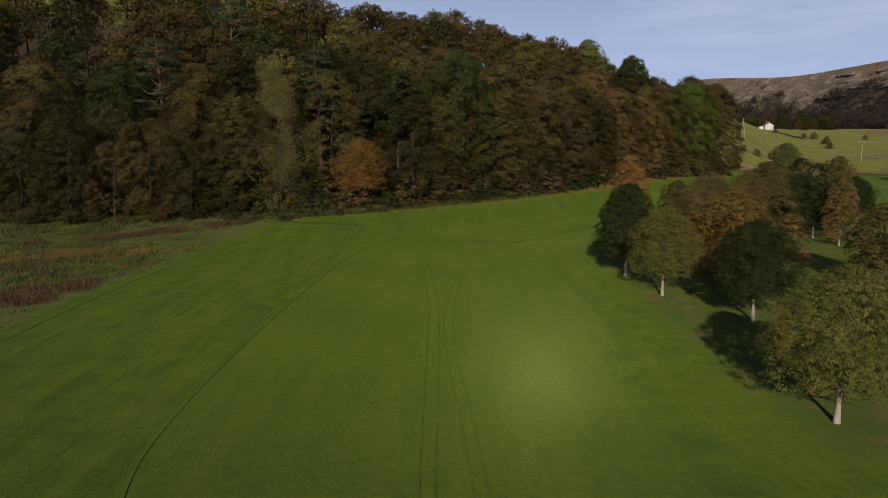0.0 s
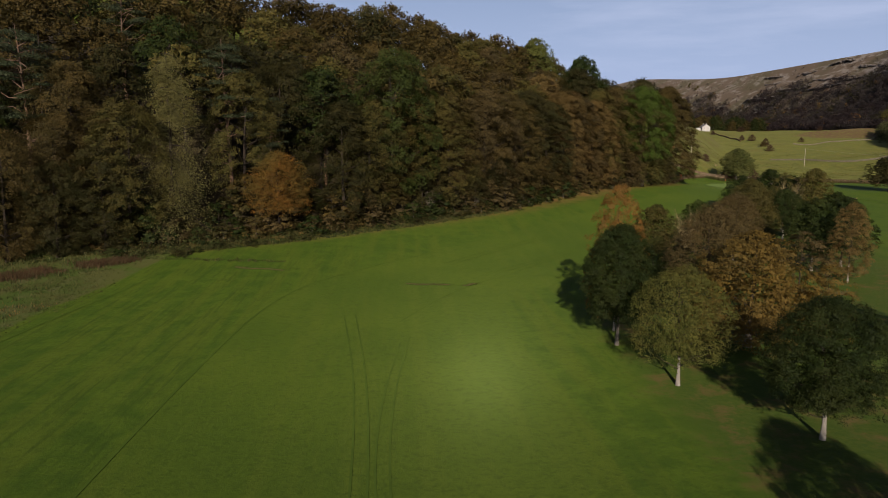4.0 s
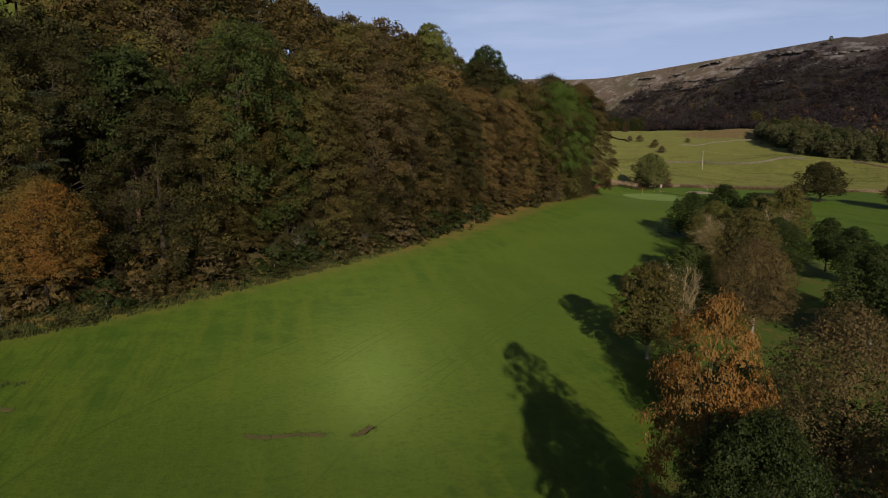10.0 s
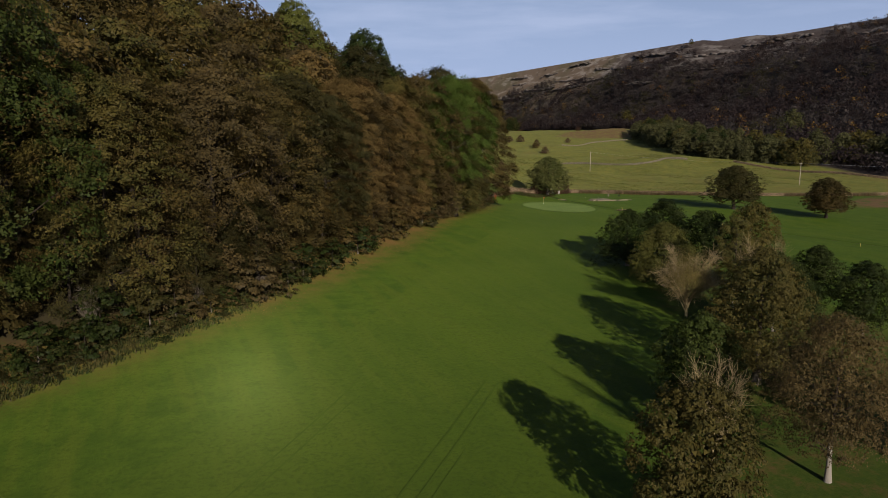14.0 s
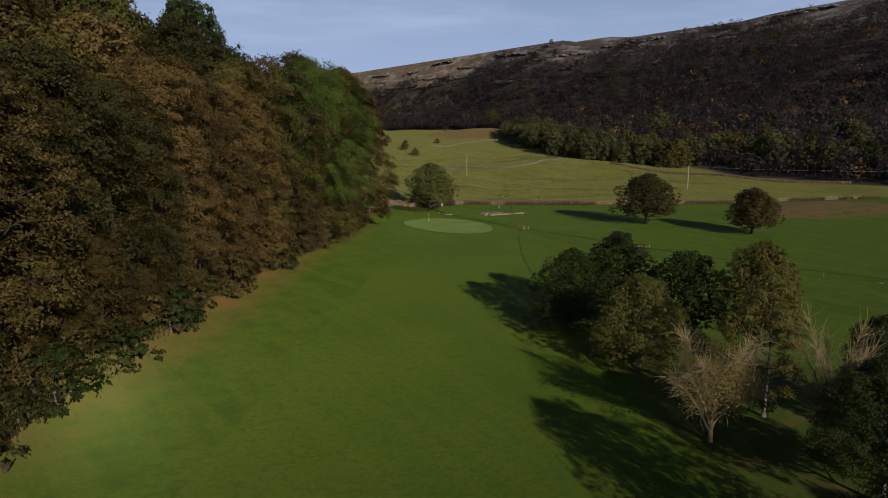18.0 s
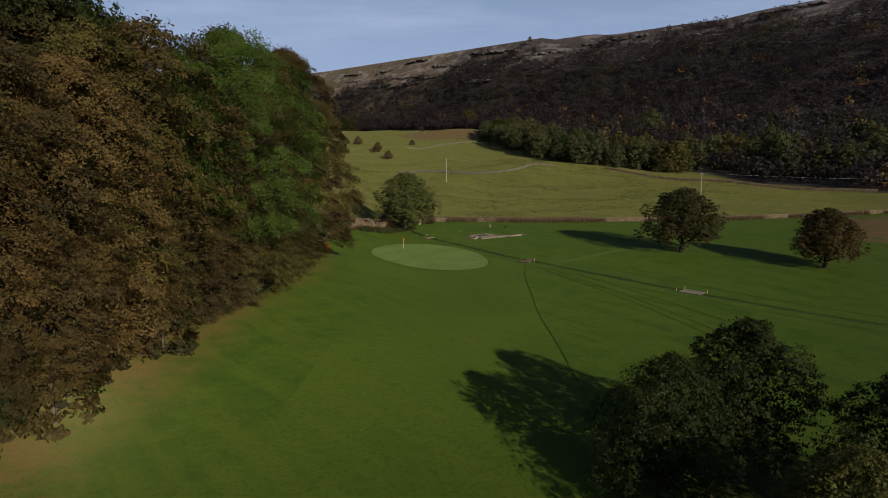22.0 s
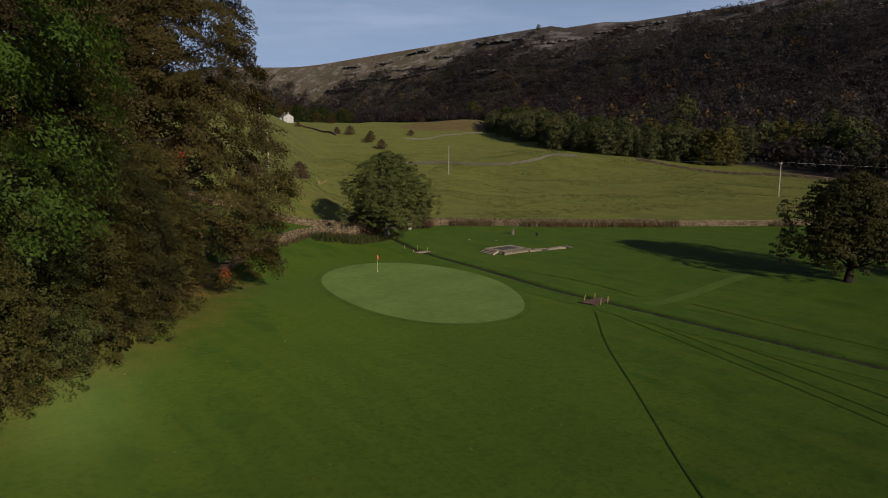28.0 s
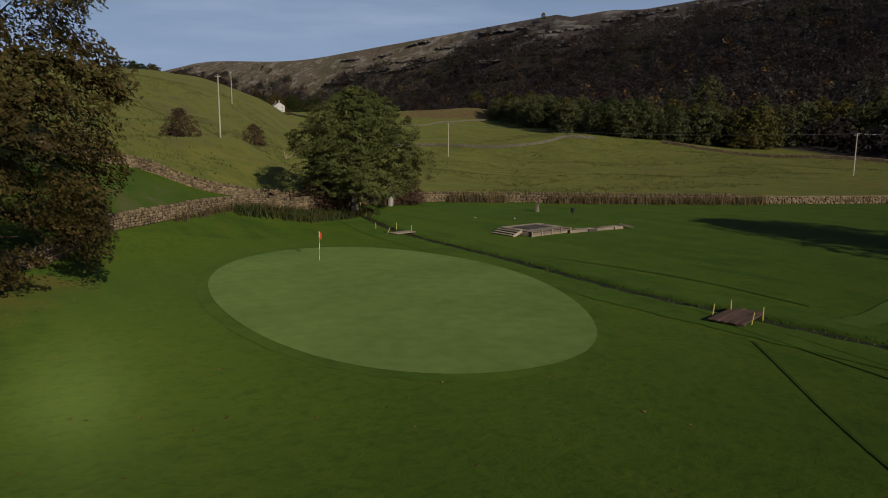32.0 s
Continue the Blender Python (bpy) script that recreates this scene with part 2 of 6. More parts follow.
def ground_material():
    """One turf sheet: mown course, rough, leaf-strewn wood edge, pasture, fellside with bare limestone."""
    m, n, l = nodes_of("ground_turf")
    out = n.new("ShaderNodeOutputMaterial")
    b = n.new("ShaderNodeBsdfPrincipled")
    b.inputs["Roughness"].default_value = 0.85
    b.inputs["Specular IOR Level"].default_value = 0.10
    b.inputs["Diffuse Roughness"].default_value = 1.0
    co = n.new("ShaderNodeTexCoord")

    def tex(scale, detail=4.0, rough=0.55, stretch=None, turn=0.0):
        t = n.new("ShaderNodeTexNoise")
        t.inputs["Scale"].default_value = scale
        t.inputs["Detail"].default_value = detail
        t.inputs["Roughness"].default_value = rough
        if stretch:
            mp = n.new("ShaderNodeMapping")
            mp.inputs["Scale"].default_value = stretch
            mp.inputs["Rotation"].default_value = (0, 0, turn)
            l.new(co.outputs["Object"], mp.inputs["Vector"])
            l.new(mp.outputs["Vector"], t.inputs["Vector"])
        else:
            l.new(co.outputs["Object"], t.inputs["Vector"])
        return t.outputs["Fac"]

    def step(v, lo, hi):
        r = n.new("ShaderNodeMapRange")
        r.interpolation_type = 'SMOOTHSTEP'
        r.inputs["From Min"].default_value = lo
        r.inputs["From Max"].default_value = hi
        l.new(v, r.inputs["Value"])
        return r.outputs["Result"]

    def attr(name):
        a = n.new("ShaderNodeAttribute")
        a.attribute_name = name
        return a.outputs["Fac"]

    def calc(op, a, bb):
        q = n.new("ShaderNodeMath")
        q.operation = op
        for i, v in enumerate((a, bb)):
            if isinstance(v, (int, float)):
                q.inputs[i].default_value = v
            else:
                l.new(v, q.inputs[i])
        return q.outputs[0]

    def mix(f, a, bb):
        q = n.new("ShaderNodeMix")
        q.data_type = 'RGBA'
        for s, v in (("Factor", f), ("A", a), ("B", bb)):
            if isinstance(v, tuple):
                q.inputs[s].default_value = rgba(v)
            elif isinstance(v, (int, float)):
                q.inputs[s].default_value = v
            else:
                l.new(v, q.inputs[s])
        return q.outputs["Result"]

    big, mid, fine = tex(0.045, 4), tex(0.33, 5, 0.6), tex(2.6, 6, 0.7)
    streak = tex(0.5, 4, 0.6, (1.0, 0.07, 1.0))
    mow = tex(2.4, 3, 0.6, (1.0, 0.05, 1.0))
    blot = tex(0.9, 5, 0.65)
    sep = n.new("ShaderNodeSeparateXYZ")
    l.new(co.outputs["Object"], sep.inputs[0])
    west = sep.outputs["X"]
    wob = calc('MULTIPLY', calc('SUBTRACT', mid, 0.5), 5.0)
    dw = calc('ADD', attr("wood"), wob)
    # rough grass, then the mown fairway inside its edge
    rough = mix(step(mid, 0.35, 0.65), GRASS_A, GRASS_B)
    rough = mix(calc('MULTIPLY', step(streak, 0.42, 0.62), 0.6), rough, GRASS_C)
    rough = mix(calc('MULTIPLY', calc('MULTIPLY', step(mow, 0.50, 0.66), step(west, 10.0, -25.0)), 0.55), rough, GRASS_D)
    fair = mix(step(big, 0.35, 0.65), FAIR_A, FAIR_B)
    fair = mix(calc('MULTIPLY', step(streak, 0.45, 0.62), 0.45), fair, FAIR_C)
    col = mix(step(attr("fairway"), -0.15, 0.15), rough, fair)
    col = mix(calc('MULTIPLY', step(blot, 0.48, 0.68), 0.28), col, GRASS_D)
    col = mix(calc('MULTIPLY', step(fine, 0.45, 0.68), 0.55), col, GRASS_D)
    # under the planted trees: unmown grass, fallen leaves, and tree shade painted in
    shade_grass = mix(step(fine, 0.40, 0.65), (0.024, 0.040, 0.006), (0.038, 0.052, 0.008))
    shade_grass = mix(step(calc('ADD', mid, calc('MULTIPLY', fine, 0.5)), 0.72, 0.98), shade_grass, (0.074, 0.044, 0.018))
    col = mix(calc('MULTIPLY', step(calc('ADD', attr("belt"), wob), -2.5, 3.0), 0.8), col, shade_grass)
    # weeds at the wood's edge, the toned-down pen slope, fallen leaves
    weeds = step(calc('ADD', attr("weeds"), calc('MULTIPLY', wob, 0.12)), 0.35, 0.6)
    wcol = mix(step(tex(0.11, 5, 0.65), 0.40, 0.60), (0.0508, 0.0508, 0.0150), (0.0346, 0.0554, 0.0092))
    wcol = mix(step(mid, 0.5, 0.68), wcol, (0.0606, 0.0606, 0.0219))
    col = mix(calc('MULTIPLY', weeds, 0.85), col, wcol)
    litter = calc('MULTIPLY', step(dw, -10.0, 1.0), step(calc('ADD', fine, calc('MULTIPLY', mid, 0.8)), 0.60, 1.02))
    col = mix(litter, col, (0.0999, 0.0533, 0.0178))
    col = mix(step(dw, 0.0, 5.0), col, (0.0259, 0.0192, 0.0104))
    # pasture beyond the walls
    past = mix(step(mid, 0.40, 0.60), (0.1080, 0.1020, 0.0205), (0.0740, 0.0850, 0.0160))
    past = mix(calc('MULTIPLY', step(fine, 0.5, 0.72), 0.5), past, (0.1295, 0.1095, 0.0355))
    past = mix(calc('MULTIPLY', step(big, 0.5, 0.7), 0.45), past, (0.0947, 0.0740, 0.0237))
    tuss = tex(0.16, 5, 0.65, (1.0, 0.3, 1.0), radians(-35))
    past = mix(calc('MULTIPLY', step(tuss, 0.48, 0.62), 0.5), past, (0.0651, 0.0666, 0.0155))
    past = mix(calc('MULTIPLY', step(tex(0.55, 4, 0.7), 0.55, 0.66), 0.55), past, (0.0459, 0.0488, 0.0126))
    col = mix(step(attr("pasture"), -0.1, 0.1), col, past)
    col = mix(calc('MULTIPLY', step(attr("bank"), 0.2, 0.8), 0.75), col, mix(step(mid, 0.4, 0.6), (0.0725, 0.0829, 0.0178), (0.1021, 0.0932, 0.0252)))
    col = mix(calc('MULTIPLY', calc('MULTIPLY', step(attr("bank"), 0.2, 0.8), step(tex(0.09, 5, 0.65), 0.49, 0.62)), 0.8), col, (0.0740, 0.0607, 0.0252))
    # brown bracken bank and fellside
    col = mix(calc('MULTIPLY', step(attr("bracken"), 0.3, 0.7), step(mid, 0.3, 0.6)), col, (0.0851, 0.0503, 0.0252))
    fell = mix(step(mid, 0.4, 0.6), (0.0381, 0.0300, 0.0271), (0.0531, 0.0427, 0.0381))
    fell = mix(step(attr("scar"), 0.0, 0.3), (0.0239, 0.0188, 0.0170), fell)
    fell = mix(step(attr("moor"), 0.2, 0.8), fell, mix(step(tex(0.012, 4), 0.45, 0.6), (0.0808, 0.0601, 0.0427), (0.0623, 0.0519, 0.0312)))
    rock = calc('MULTIPLY', step(attr("scar"), 0.2, 0.6), step(tex(0.03, 8, 0.7, (1, 1, 3.5)), 0.50, 0.60))
    fell = mix(calc('MULTIPLY', rock, 0.28), fell, (0.32, 0.30, 0.275))
    col = mix(step(attr("fell"), 0.3, 0.7), col, fell)
    l.new(col, b.inputs["Base Color"])
    bp = n.new("ShaderNodeBump")
    bp.inputs["Strength"].default_value = 0.65
    bp.inputs["Distance"].default_value = 0.10
    l.new(fine, bp.inputs["Height"])
    l.new(bp.outputs[0], b.inputs["Normal"])
    l.new(sun_hotspot(n, l, b.outputs[0]), out.inputs["Surface"])
    return m


GRASS_A, GRASS_B, GRASS_C, GRASS_D = (0.0272, 0.0513, 0.0037), (0.0413, 0.0684, 0.0050), (0.0521, 0.0714, 0.0059), (0.0184, 0.0355, 0.0029)
FAIR_A, FAIR_B, FAIR_C = (0.0355, 0.0596, 0.0046), (0.0454, 0.0702, 0.0054), (0.0521, 0.0727, 0.0068)
M_GROUND = ground_material()
M_TURF = plain_material("bank_turf", (0.0268, 0.0481, 0.0055), (0.0428, 0.0695, 0.0075), 1.6, 0.9, 0.9, hotspot=True)
M_GREEN = plain_material("putting_turf", (0.0597, 0.0918, 0.0207), (0.0861, 0.1205, 0.0310), 1.1, 0.9, 0.05, hotspot=True)
M_TRACK = plain_material("worn_turf", (0.0268, 0.0481, 0.0048), (0.0407, 0.0664, 0.0068), 0.5, 0.9, 0.9, hotspot=True)
M_EDGE = plain_material("shaded_turf_edge", (0.0193, 0.0332, 0.0048), (0.0299, 0.0471, 0.0061), 2.2, 0.9, 0.8, hotspot=True)
M_DITCHBED = plain_material("dark_ditch_bed", (0.016, 0.020, 0.007), (0.036, 0.042, 0.013), 2.0, 0.7, 0.4)
M_REDBOARD = plain_material("red_brown_boards", (0.115, 0.066, 0.045), (0.075, 0.046, 0.032), 3.0, 0.85, 0.4, stretch=(0.3, 3, 3), island=0.25)
M_BARE = plain_material("bare_clay", (0.105, 0.082, 0.034), (0.066, 0.070, 0.018), 2.0, 0.9, 0.4)
M_BARK = plain_material("grey_bark", (0.10, 0.085, 0.065), (0.19, 0.165, 0.13), 3.0, 0.9, 0.5, stretch=(1, 1, 0.25))
M_BIRCH = plain_material("pale_bark", (0.30, 0.27, 0.22), (0.16, 0.14, 0.11), 2.0, 0.85, 0.3, stretch=(1, 1, 0.4))
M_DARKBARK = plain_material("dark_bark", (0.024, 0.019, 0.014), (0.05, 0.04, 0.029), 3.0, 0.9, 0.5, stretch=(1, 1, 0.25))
M_PINEBARK = plain_material("reddish_pine_bark", (0.17, 0.10, 0.06), (0.10, 0.075, 0.055), 3.0, 0.9, 0.5, stretch=(1, 1, 0.25))
M_TWIG = plain_material("bare_twigs", (0.26, 0.20, 0.095), (0.17, 0.13, 0.066), 2.0, 0.85, 0.2)
M_MIDSTONE = plain_material("grey_limestone", (0.19, 0.165, 0.12), (0.13, 0.115, 0.08), 2.0, 0.9, 0.5, island=0.3)
M_STONE = plain_material("limestone", (0.205, 0.150, 0.088), (0.118, 0.087, 0.052), 3.0, 0.9, 0.5, island=0.45)
M_LIME = plain_material("pale_limestone", (0.38, 0.35, 0.30), (0.26, 0.23, 0.19), 2.0, 0.9, 0.5, island=0.3)
M_SCAR = plain_material("weathered_scar", (0.150, 0.132, 0.118), (0.090, 0.078, 0.070), 0.5, 0.9, 0.6, island=0.25)
M_YELLOW = plain_material("yellow_paint", (0.56, 0.44, 0.12), (0.42, 0.32, 0.09), 9.0, 0.6, 0.05)
M_WHITE = plain_material("white_paint", (0.78, 0.77, 0.74), (0.70, 0.69, 0.66), 6.0, 0.5, 0.05)
M_RED = plain_material("red_flag_cloth", (0.70, 0.09, 0.03), (0.60, 0.07, 0.03), 6.0, 0.8, 0.1)
M_WOOD = plain_material("weathered_timber", (0.30, 0.24, 0.17), (0.19, 0.15, 0.105), 3.0, 0.85, 0.4, stretch=(0.3, 3, 3), island=0.25)
M_TIMBERDARK = plain_material("dark_timber", (0.05, 0.042, 0.035), (0.085, 0.07, 0.055), 3.0, 0.8, 0.3)
M_POLE = plain_material("pole_timber", (0.42, 0.37, 0.30), (0.30, 0.26, 0.20), 2.0, 0.85, 0.3, stretch=(1, 1, 0.2))
M_METAL = plain_material("galvanised_steel", (0.45, 0.46, 0.47), (0.34, 0.35, 0.36), 5.0, 0.45, 0.1, metal=0.8)
M_BLACK = plain_material("black_plastic", (0.012, 0.012, 0.013), (0.02, 0.02, 0.022), 5.0, 0.5, 0.1)
M_RENDER = plain_material("whitewashed_wall", (0.55, 0.53, 0.48), (0.44, 0.42, 0.37), 0.8, 0.85, 0.2)
M_SLATE = plain_material("stone_slate", (0.17, 0.155, 0.14), (0.11, 0.10, 0.09), 1.2, 0.8, 0.4)
M_GLASSDARK = plain_material("window_glass", (0.02, 0.024, 0.03), (0.03, 0.034, 0.04), 1.0, 0.08, 0.0)

L_DARK = leaf_material("leaves_dark_green", (0.0180, 0.0297, 0.0054), (0.0324, 0.0414, 0.0081), 0.5)
L_GREEN = leaf_material("leaves_mid_green", (0.0327, 0.0482, 0.0077), (0.0482, 0.0585, 0.0112), 0.5)
L_BRIGHT = leaf_material("leaves_fresh_green", (0.043, 0.074, 0.008), (0.060, 0.088, 0.012), 0.5)
L_OLIVE = leaf_material("leaves_olive", (0.055, 0.055, 0.013), (0.089, 0.072, 0.017), 0.45)
L_BEECH = leaf_material("leaves_turning_beech", (0.046, 0.037, 0.010), (0.082, 0.057, 0.015), 0.5, patch=0.18)
L_DARKOLIVE = leaf_material("leaves_dark_olive", (0.026, 0.027, 0.007), (0.044, 0.037, 0.010), 0.5)
L_BELT = leaf_material("leaves_grey_green", (0.080, 0.078, 0.029), (0.058, 0.061, 0.022), 0.5)
L_BROWN = leaf_material("leaves_brown", (0.058, 0.045, 0.017), (0.088, 0.062, 0.021), 0.5, patch=0.2)
L_RUSSET = leaf_material("leaves_russet", (0.106, 0.074, 0.022), (0.138, 0.088, 0.027), 0.52, patch=0.2)
L_GOLD = leaf_material("leaves_gold", (0.140, 0.088, 0.017), (0.085, 0.063, 0.017), 0.55)
L_YELLOW = leaf_material("leaves_yellow_green", (0.092, 0.088, 0.018), (0.062, 0.07, 0.016), 0.55)
L_LARCH = leaf_material("needles_larch", (0.1800, 0.1632, 0.0528), (0.1248, 0.1176, 0.0384), 0.5)
L_PINE = leaf_material("needles_pine", (0.03, 0.042, 0.018), (0.046, 0.054, 0.025), 0.5)
L_HAW = leaf_material("leaves_hawthorn", (0.060, 0.034, 0.022), (0.084, 0.048, 0.027), 0.5)
L_FARWOOD = leaf_material("leaves_far_wood", (0.0391, 0.0289, 0.0289), (0.0527, 0.0382, 0.0340), 0.42, 0.14, 0.5, 0.02)
L_FARGREY = leaf_material("twigs_grey_wood", (0.0459, 0.0391, 0.0374), (0.0612, 0.0510, 0.0442), 0.42, 0.14, 0.5, 0.02)
L_FAROLIVE = leaf_material("leaves_far_olive", (0.0408, 0.0374, 0.0187), (0.0544, 0.0476, 0.0221), 0.42, 0.14, 0.5, 0.02)
L_FARRUST = leaf_material("leaves_far_rust", (0.090, 0.042, 0.018), (0.130, 0.080, 0.022), 0.45, 0.14, 0.3, 0.02)
L_WEED = leaf_material("dry_weeds", (0.09, 0.066, 0.026), (0.07, 0.066, 0.02), 0.5, 0.4, 0.3, 0.5)
L_REED = leaf_material("dead_grass_stems", (0.165, 0.115, 0.058), (0.100, 0.078, 0.034), 0.5, 0.4, 0.3, 0.8)
L_LITTER = leaf_material("fallen_leaves", (0.230, 0.125, 0.045), (0.150, 0.080, 0.030), 0.5, 0.4, 0.1, 0.8)
L_NETTLE = leaf_material("green_weeds", (0.044, 0.064, 0.016), (0.076, 0.068, 0.021), 0.5, 0.35, 0.3, 0.5)
L_DOCK = leaf_material("dock_stems", (0.105, 0.060, 0.028), (0.066, 0.048, 0.021), 0.5, 0.35, 0.3, 0.3)
L_TAN = leaf_material("long_bank_grass", (0.0504, 0.0677, 0.0144), (0.0756, 0.0720, 0.0230), 0.5, 0.3, 0.3, 0.15)
L_BIRCH = leaf_material("leaves_birch", (0.225, 0.098, 0.020), (0.165, 0.098, 0.024), 0.45, patch=0.3)
L_STRAW = leaf_material("leaves_straw", (0.180, 0.140, 0.040), (0.120, 0.098, 0.028), 0.5)
L_LIMEGOLD = leaf_material("leaves_olive_gold", (0.084, 0.092, 0.018), (0.114, 0.106, 0.023), 0.5)
L_ROWAN = leaf_material("leaves_red", (0.26, 0.045, 0.014), (0.20, 0.05, 0.014), 0.5)
M_DEAD = plain_material("dead_twigs", (0.15, 0.125, 0.09), (0.095, 0.08, 0.058), 2.0, 0.85, 0.2)
L_DITCH = leaf_material("ditch_grass", (0.040, 0.064, 0.011), (0.070, 0.074, 0.020), 0.5, 0.3, 0.3, 0.4)
L_TUSS = leaf_material("pasture_tussocks", (0.125, 0.125, 0.034), (0.085, 0.098, 0.024), 0.5, 0.3, 0.3, 0.1)
L_LIME = leaf_material("leaves_lime", (0.092, 0.100, 0.019), (0.070, 0.078, 0.016), 0.5)
L_MAPLE = leaf_material("leaves_maple", (0.165, 0.074, 0.012), (0.100, 0.072, 0.016), 0.46, patch=0.3)
L_ASH = leaf_material("leaves_ash", (0.070, 0.084, 0.020), (0.098, 0.100, 0.028), 0.48)
M_PALE = plain_material("dewy_turf", (0.0428, 0.0674, 0.0102), (0.0535, 0.0803, 0.0136), 1.2, 0.9, 0.8, hotspot=True)

# ---- the lie of the land ----
# u runs up the dale along the wood, v away from the course towards the wood
EDGE_U = (-200, 40, 73, 100, 126, 160, 206, 242, 275, 293, 308, 338, 360, 460, 580, 770, 1100)
EDGE_V = (230, 175, 136, 129, 126, 123, 125, 130, 132, 135, 141, 147, 145, 178, 213, 305, 520)
TOP_U = (0, 270, 330, 400, 600, 900)
TOP_H = (62, 55, 34, 24, 24, 16)
FOOT_Y = (-2000, 300, 430, 560, 700, 830, 1000, 1300, 3000)
FOOT_X = (450, 350, 368, 432, 505, 556, 580, 600, 600)
WIDE_Y = (-2000, 400, 650, 900, 1300, 3000)
WIDE_W = (420, 430, 330, 175, 150, 150)


def smooth(a, lo, hi):
    s = np.clip((a - lo) / (hi - lo), 0, 1)
    return s * s * (3 - 2 * s)


def soft(a, w):
    return w * np.logaddexp(0, a / w)


def wood_side(x, y):
    """Metres into the hillside from the foot of the wood (negative on the course)."""
    u, v = (x + y) * 0.70711, (y - x) * 0.70711
    return u, (v - np.interp(u, EDGE_U, EDGE_V)) * 0.97


def land(x, y):
    x, y = np.asarray(x, float), np.asarray(y, float)
    z = 0.2 + 3.2 * smooth(y, 130, 275)
    u, d = wood_side(x, y)
    z = z + 1.6 * smooth(d, -42, 2) * (1 - smooth(u, 240, 300))
    top = np.interp(u, TOP_U, TOP_H)
    rise = np.interp(u, (0, 280, 320, 345, 600, 800), (0.55, 0.52, 0.5, 1.0, 0.8, 0.3)) * soft(d - 1.0, 2.0)
    foot = np.interp(u, (305, 330), (-8, -14))
    bank = 5.6 * smooth((d - foot) / (5 - foot), 0, 1) + 0.3 * soft(d - 6, 4.0) + 0.5 * np.sin(d * 0.55 + 0.05 * u) * smooth(d, -10, 0)
    soft_bank = smooth(u, 300, 312) * (1 - smooth(u, 400, 480))
    z = z + (1 - soft_bank) * top * (1 - np.exp(-rise / top)) * 1.25 + soft_bank * bank
    z = z + 1.6 * smooth(0.8 * (y - 315) - 0.6 * (x - 127), -8, 0) * (1 - smooth(x, 150, 162)) * smooth(u, 296, 306)
    w = 0.55 * x + 0.83 * y
    z = z + 0.07 * (soft(w - 475, 18) - soft(w - 880, 30))
    z = z + 4.5 * np.exp(-(((x - 312) / 34) ** 2 + ((y - 446) / 26) ** 2))
    z = z + 6.0 * np.exp(-(((x - 445) / 48) ** 2 + ((y - 684) / 30) ** 2))
    z = z + 2.4 * np.exp(-(((x - 246) / 24) ** 2 + ((y - 252) / 13) ** 2))
    past = smooth(0.55 * x + 0.83 * y, 372, 420) * smooth(x + y, 470, 500)
    z = z + past * 0.8 * (np.sin(x * 0.11 + 1.3) * np.sin(y * 0.093) + 0.6 * np.sin(x * 0.043 - y * 0.031))
    s = x - np.interp(y, FOOT_Y, FOOT_X)
    wide = np.interp(y, WIDE_Y, WIDE_W)
    q = np.clip(s / wide, 0, 1)
    prof = 0.6 * q ** 1.8 + 0.4 * q * q * (3 - 2 * q) + 0.25 * np.sin(q * 12.5) * q * q * (1 - q)
    z = z + (157 + 6 * smooth(-y, -760, -470) - z) * prof
    far = smooth(y, 1500, 2300)
    z = z + far * 112 * (1 - 0.6 * prof)
    return z


def put(x, y, dz=0.0):
    return (x, y, float(land(x, y)) + dz)


def inside(px, py, poly):
    """Signed distance to a closed outline, positive within."""
    best = np.full(px.shape, 1e9)
    odd = np.zeros(px.shape, bool)
    for (ax, ay), (bx, by) in zip(poly, poly[1:] + poly[:1]):
        ex, ey = bx - ax, by - ay
        t = np.clip(((px - ax) * ex + (py - ay) * ey) / (ex * ex + ey * ey), 0, 1)
        best = np.minimum(best, np.hypot(px - ax - t * ex, py - ay - t * ey))
        if ay != by:
            cross = ((ay > py) != (by > py)) & (px < (bx - ax) * (py - ay) / (by - ay) + ax)
            odd ^= cross
    return np.where(odd, best, -best)


def along(points, gap):
    """A smooth line through some points, resampled at even gaps."""
    p = np.array(points, float)
    for _ in range(3):
        q = np.empty((2 * len(p) - 2, 2))
        q[0::2] = 0.75 * p[:-1] + 0.25 * p[1:]
        q[1::2] = 0.25 * p[:-1] + 0.75 * p[1:]
        p = np.vstack([p[:1], q, p[-1:]])
    seg = np.hypot(*np.diff(p, axis=0).T)
    s = np.concatenate([[0], np.cumsum(seg)])
    k = np.arange(0, s[-1], gap)
    return np.c_[np.interp(k, s, p[:, 0]), np.interp(k, s, p[:, 1])]


def raw_mesh(name, verts, faces, material=None, smooth_faces=False):
    me = bpy.data.meshes.new(name)
    v = np.asarray(verts, np.float32)
    f = np.asarray(faces, np.int32)
    me.vertices.add(len(v))
    me.vertices.foreach_set("co", v.ravel())
    me.loops.add(f.size)
    me.loops.foreach_set("vertex_index", f.ravel())
    me.polygons.add(len(f))
    me.polygons.foreach_set("loop_start", np.arange(len(f), dtype=np.int32) * f.shape[1])
    me.polygons.foreach_set("loop_total", np.full(len(f), f.shape[1], np.int32))
    if smooth_faces:
        me.polygons.foreach_set("use_smooth", np.ones(len(f), bool))
    me.update(calc_edges=True)
    if material:
        me.materials.append(material)
    return me


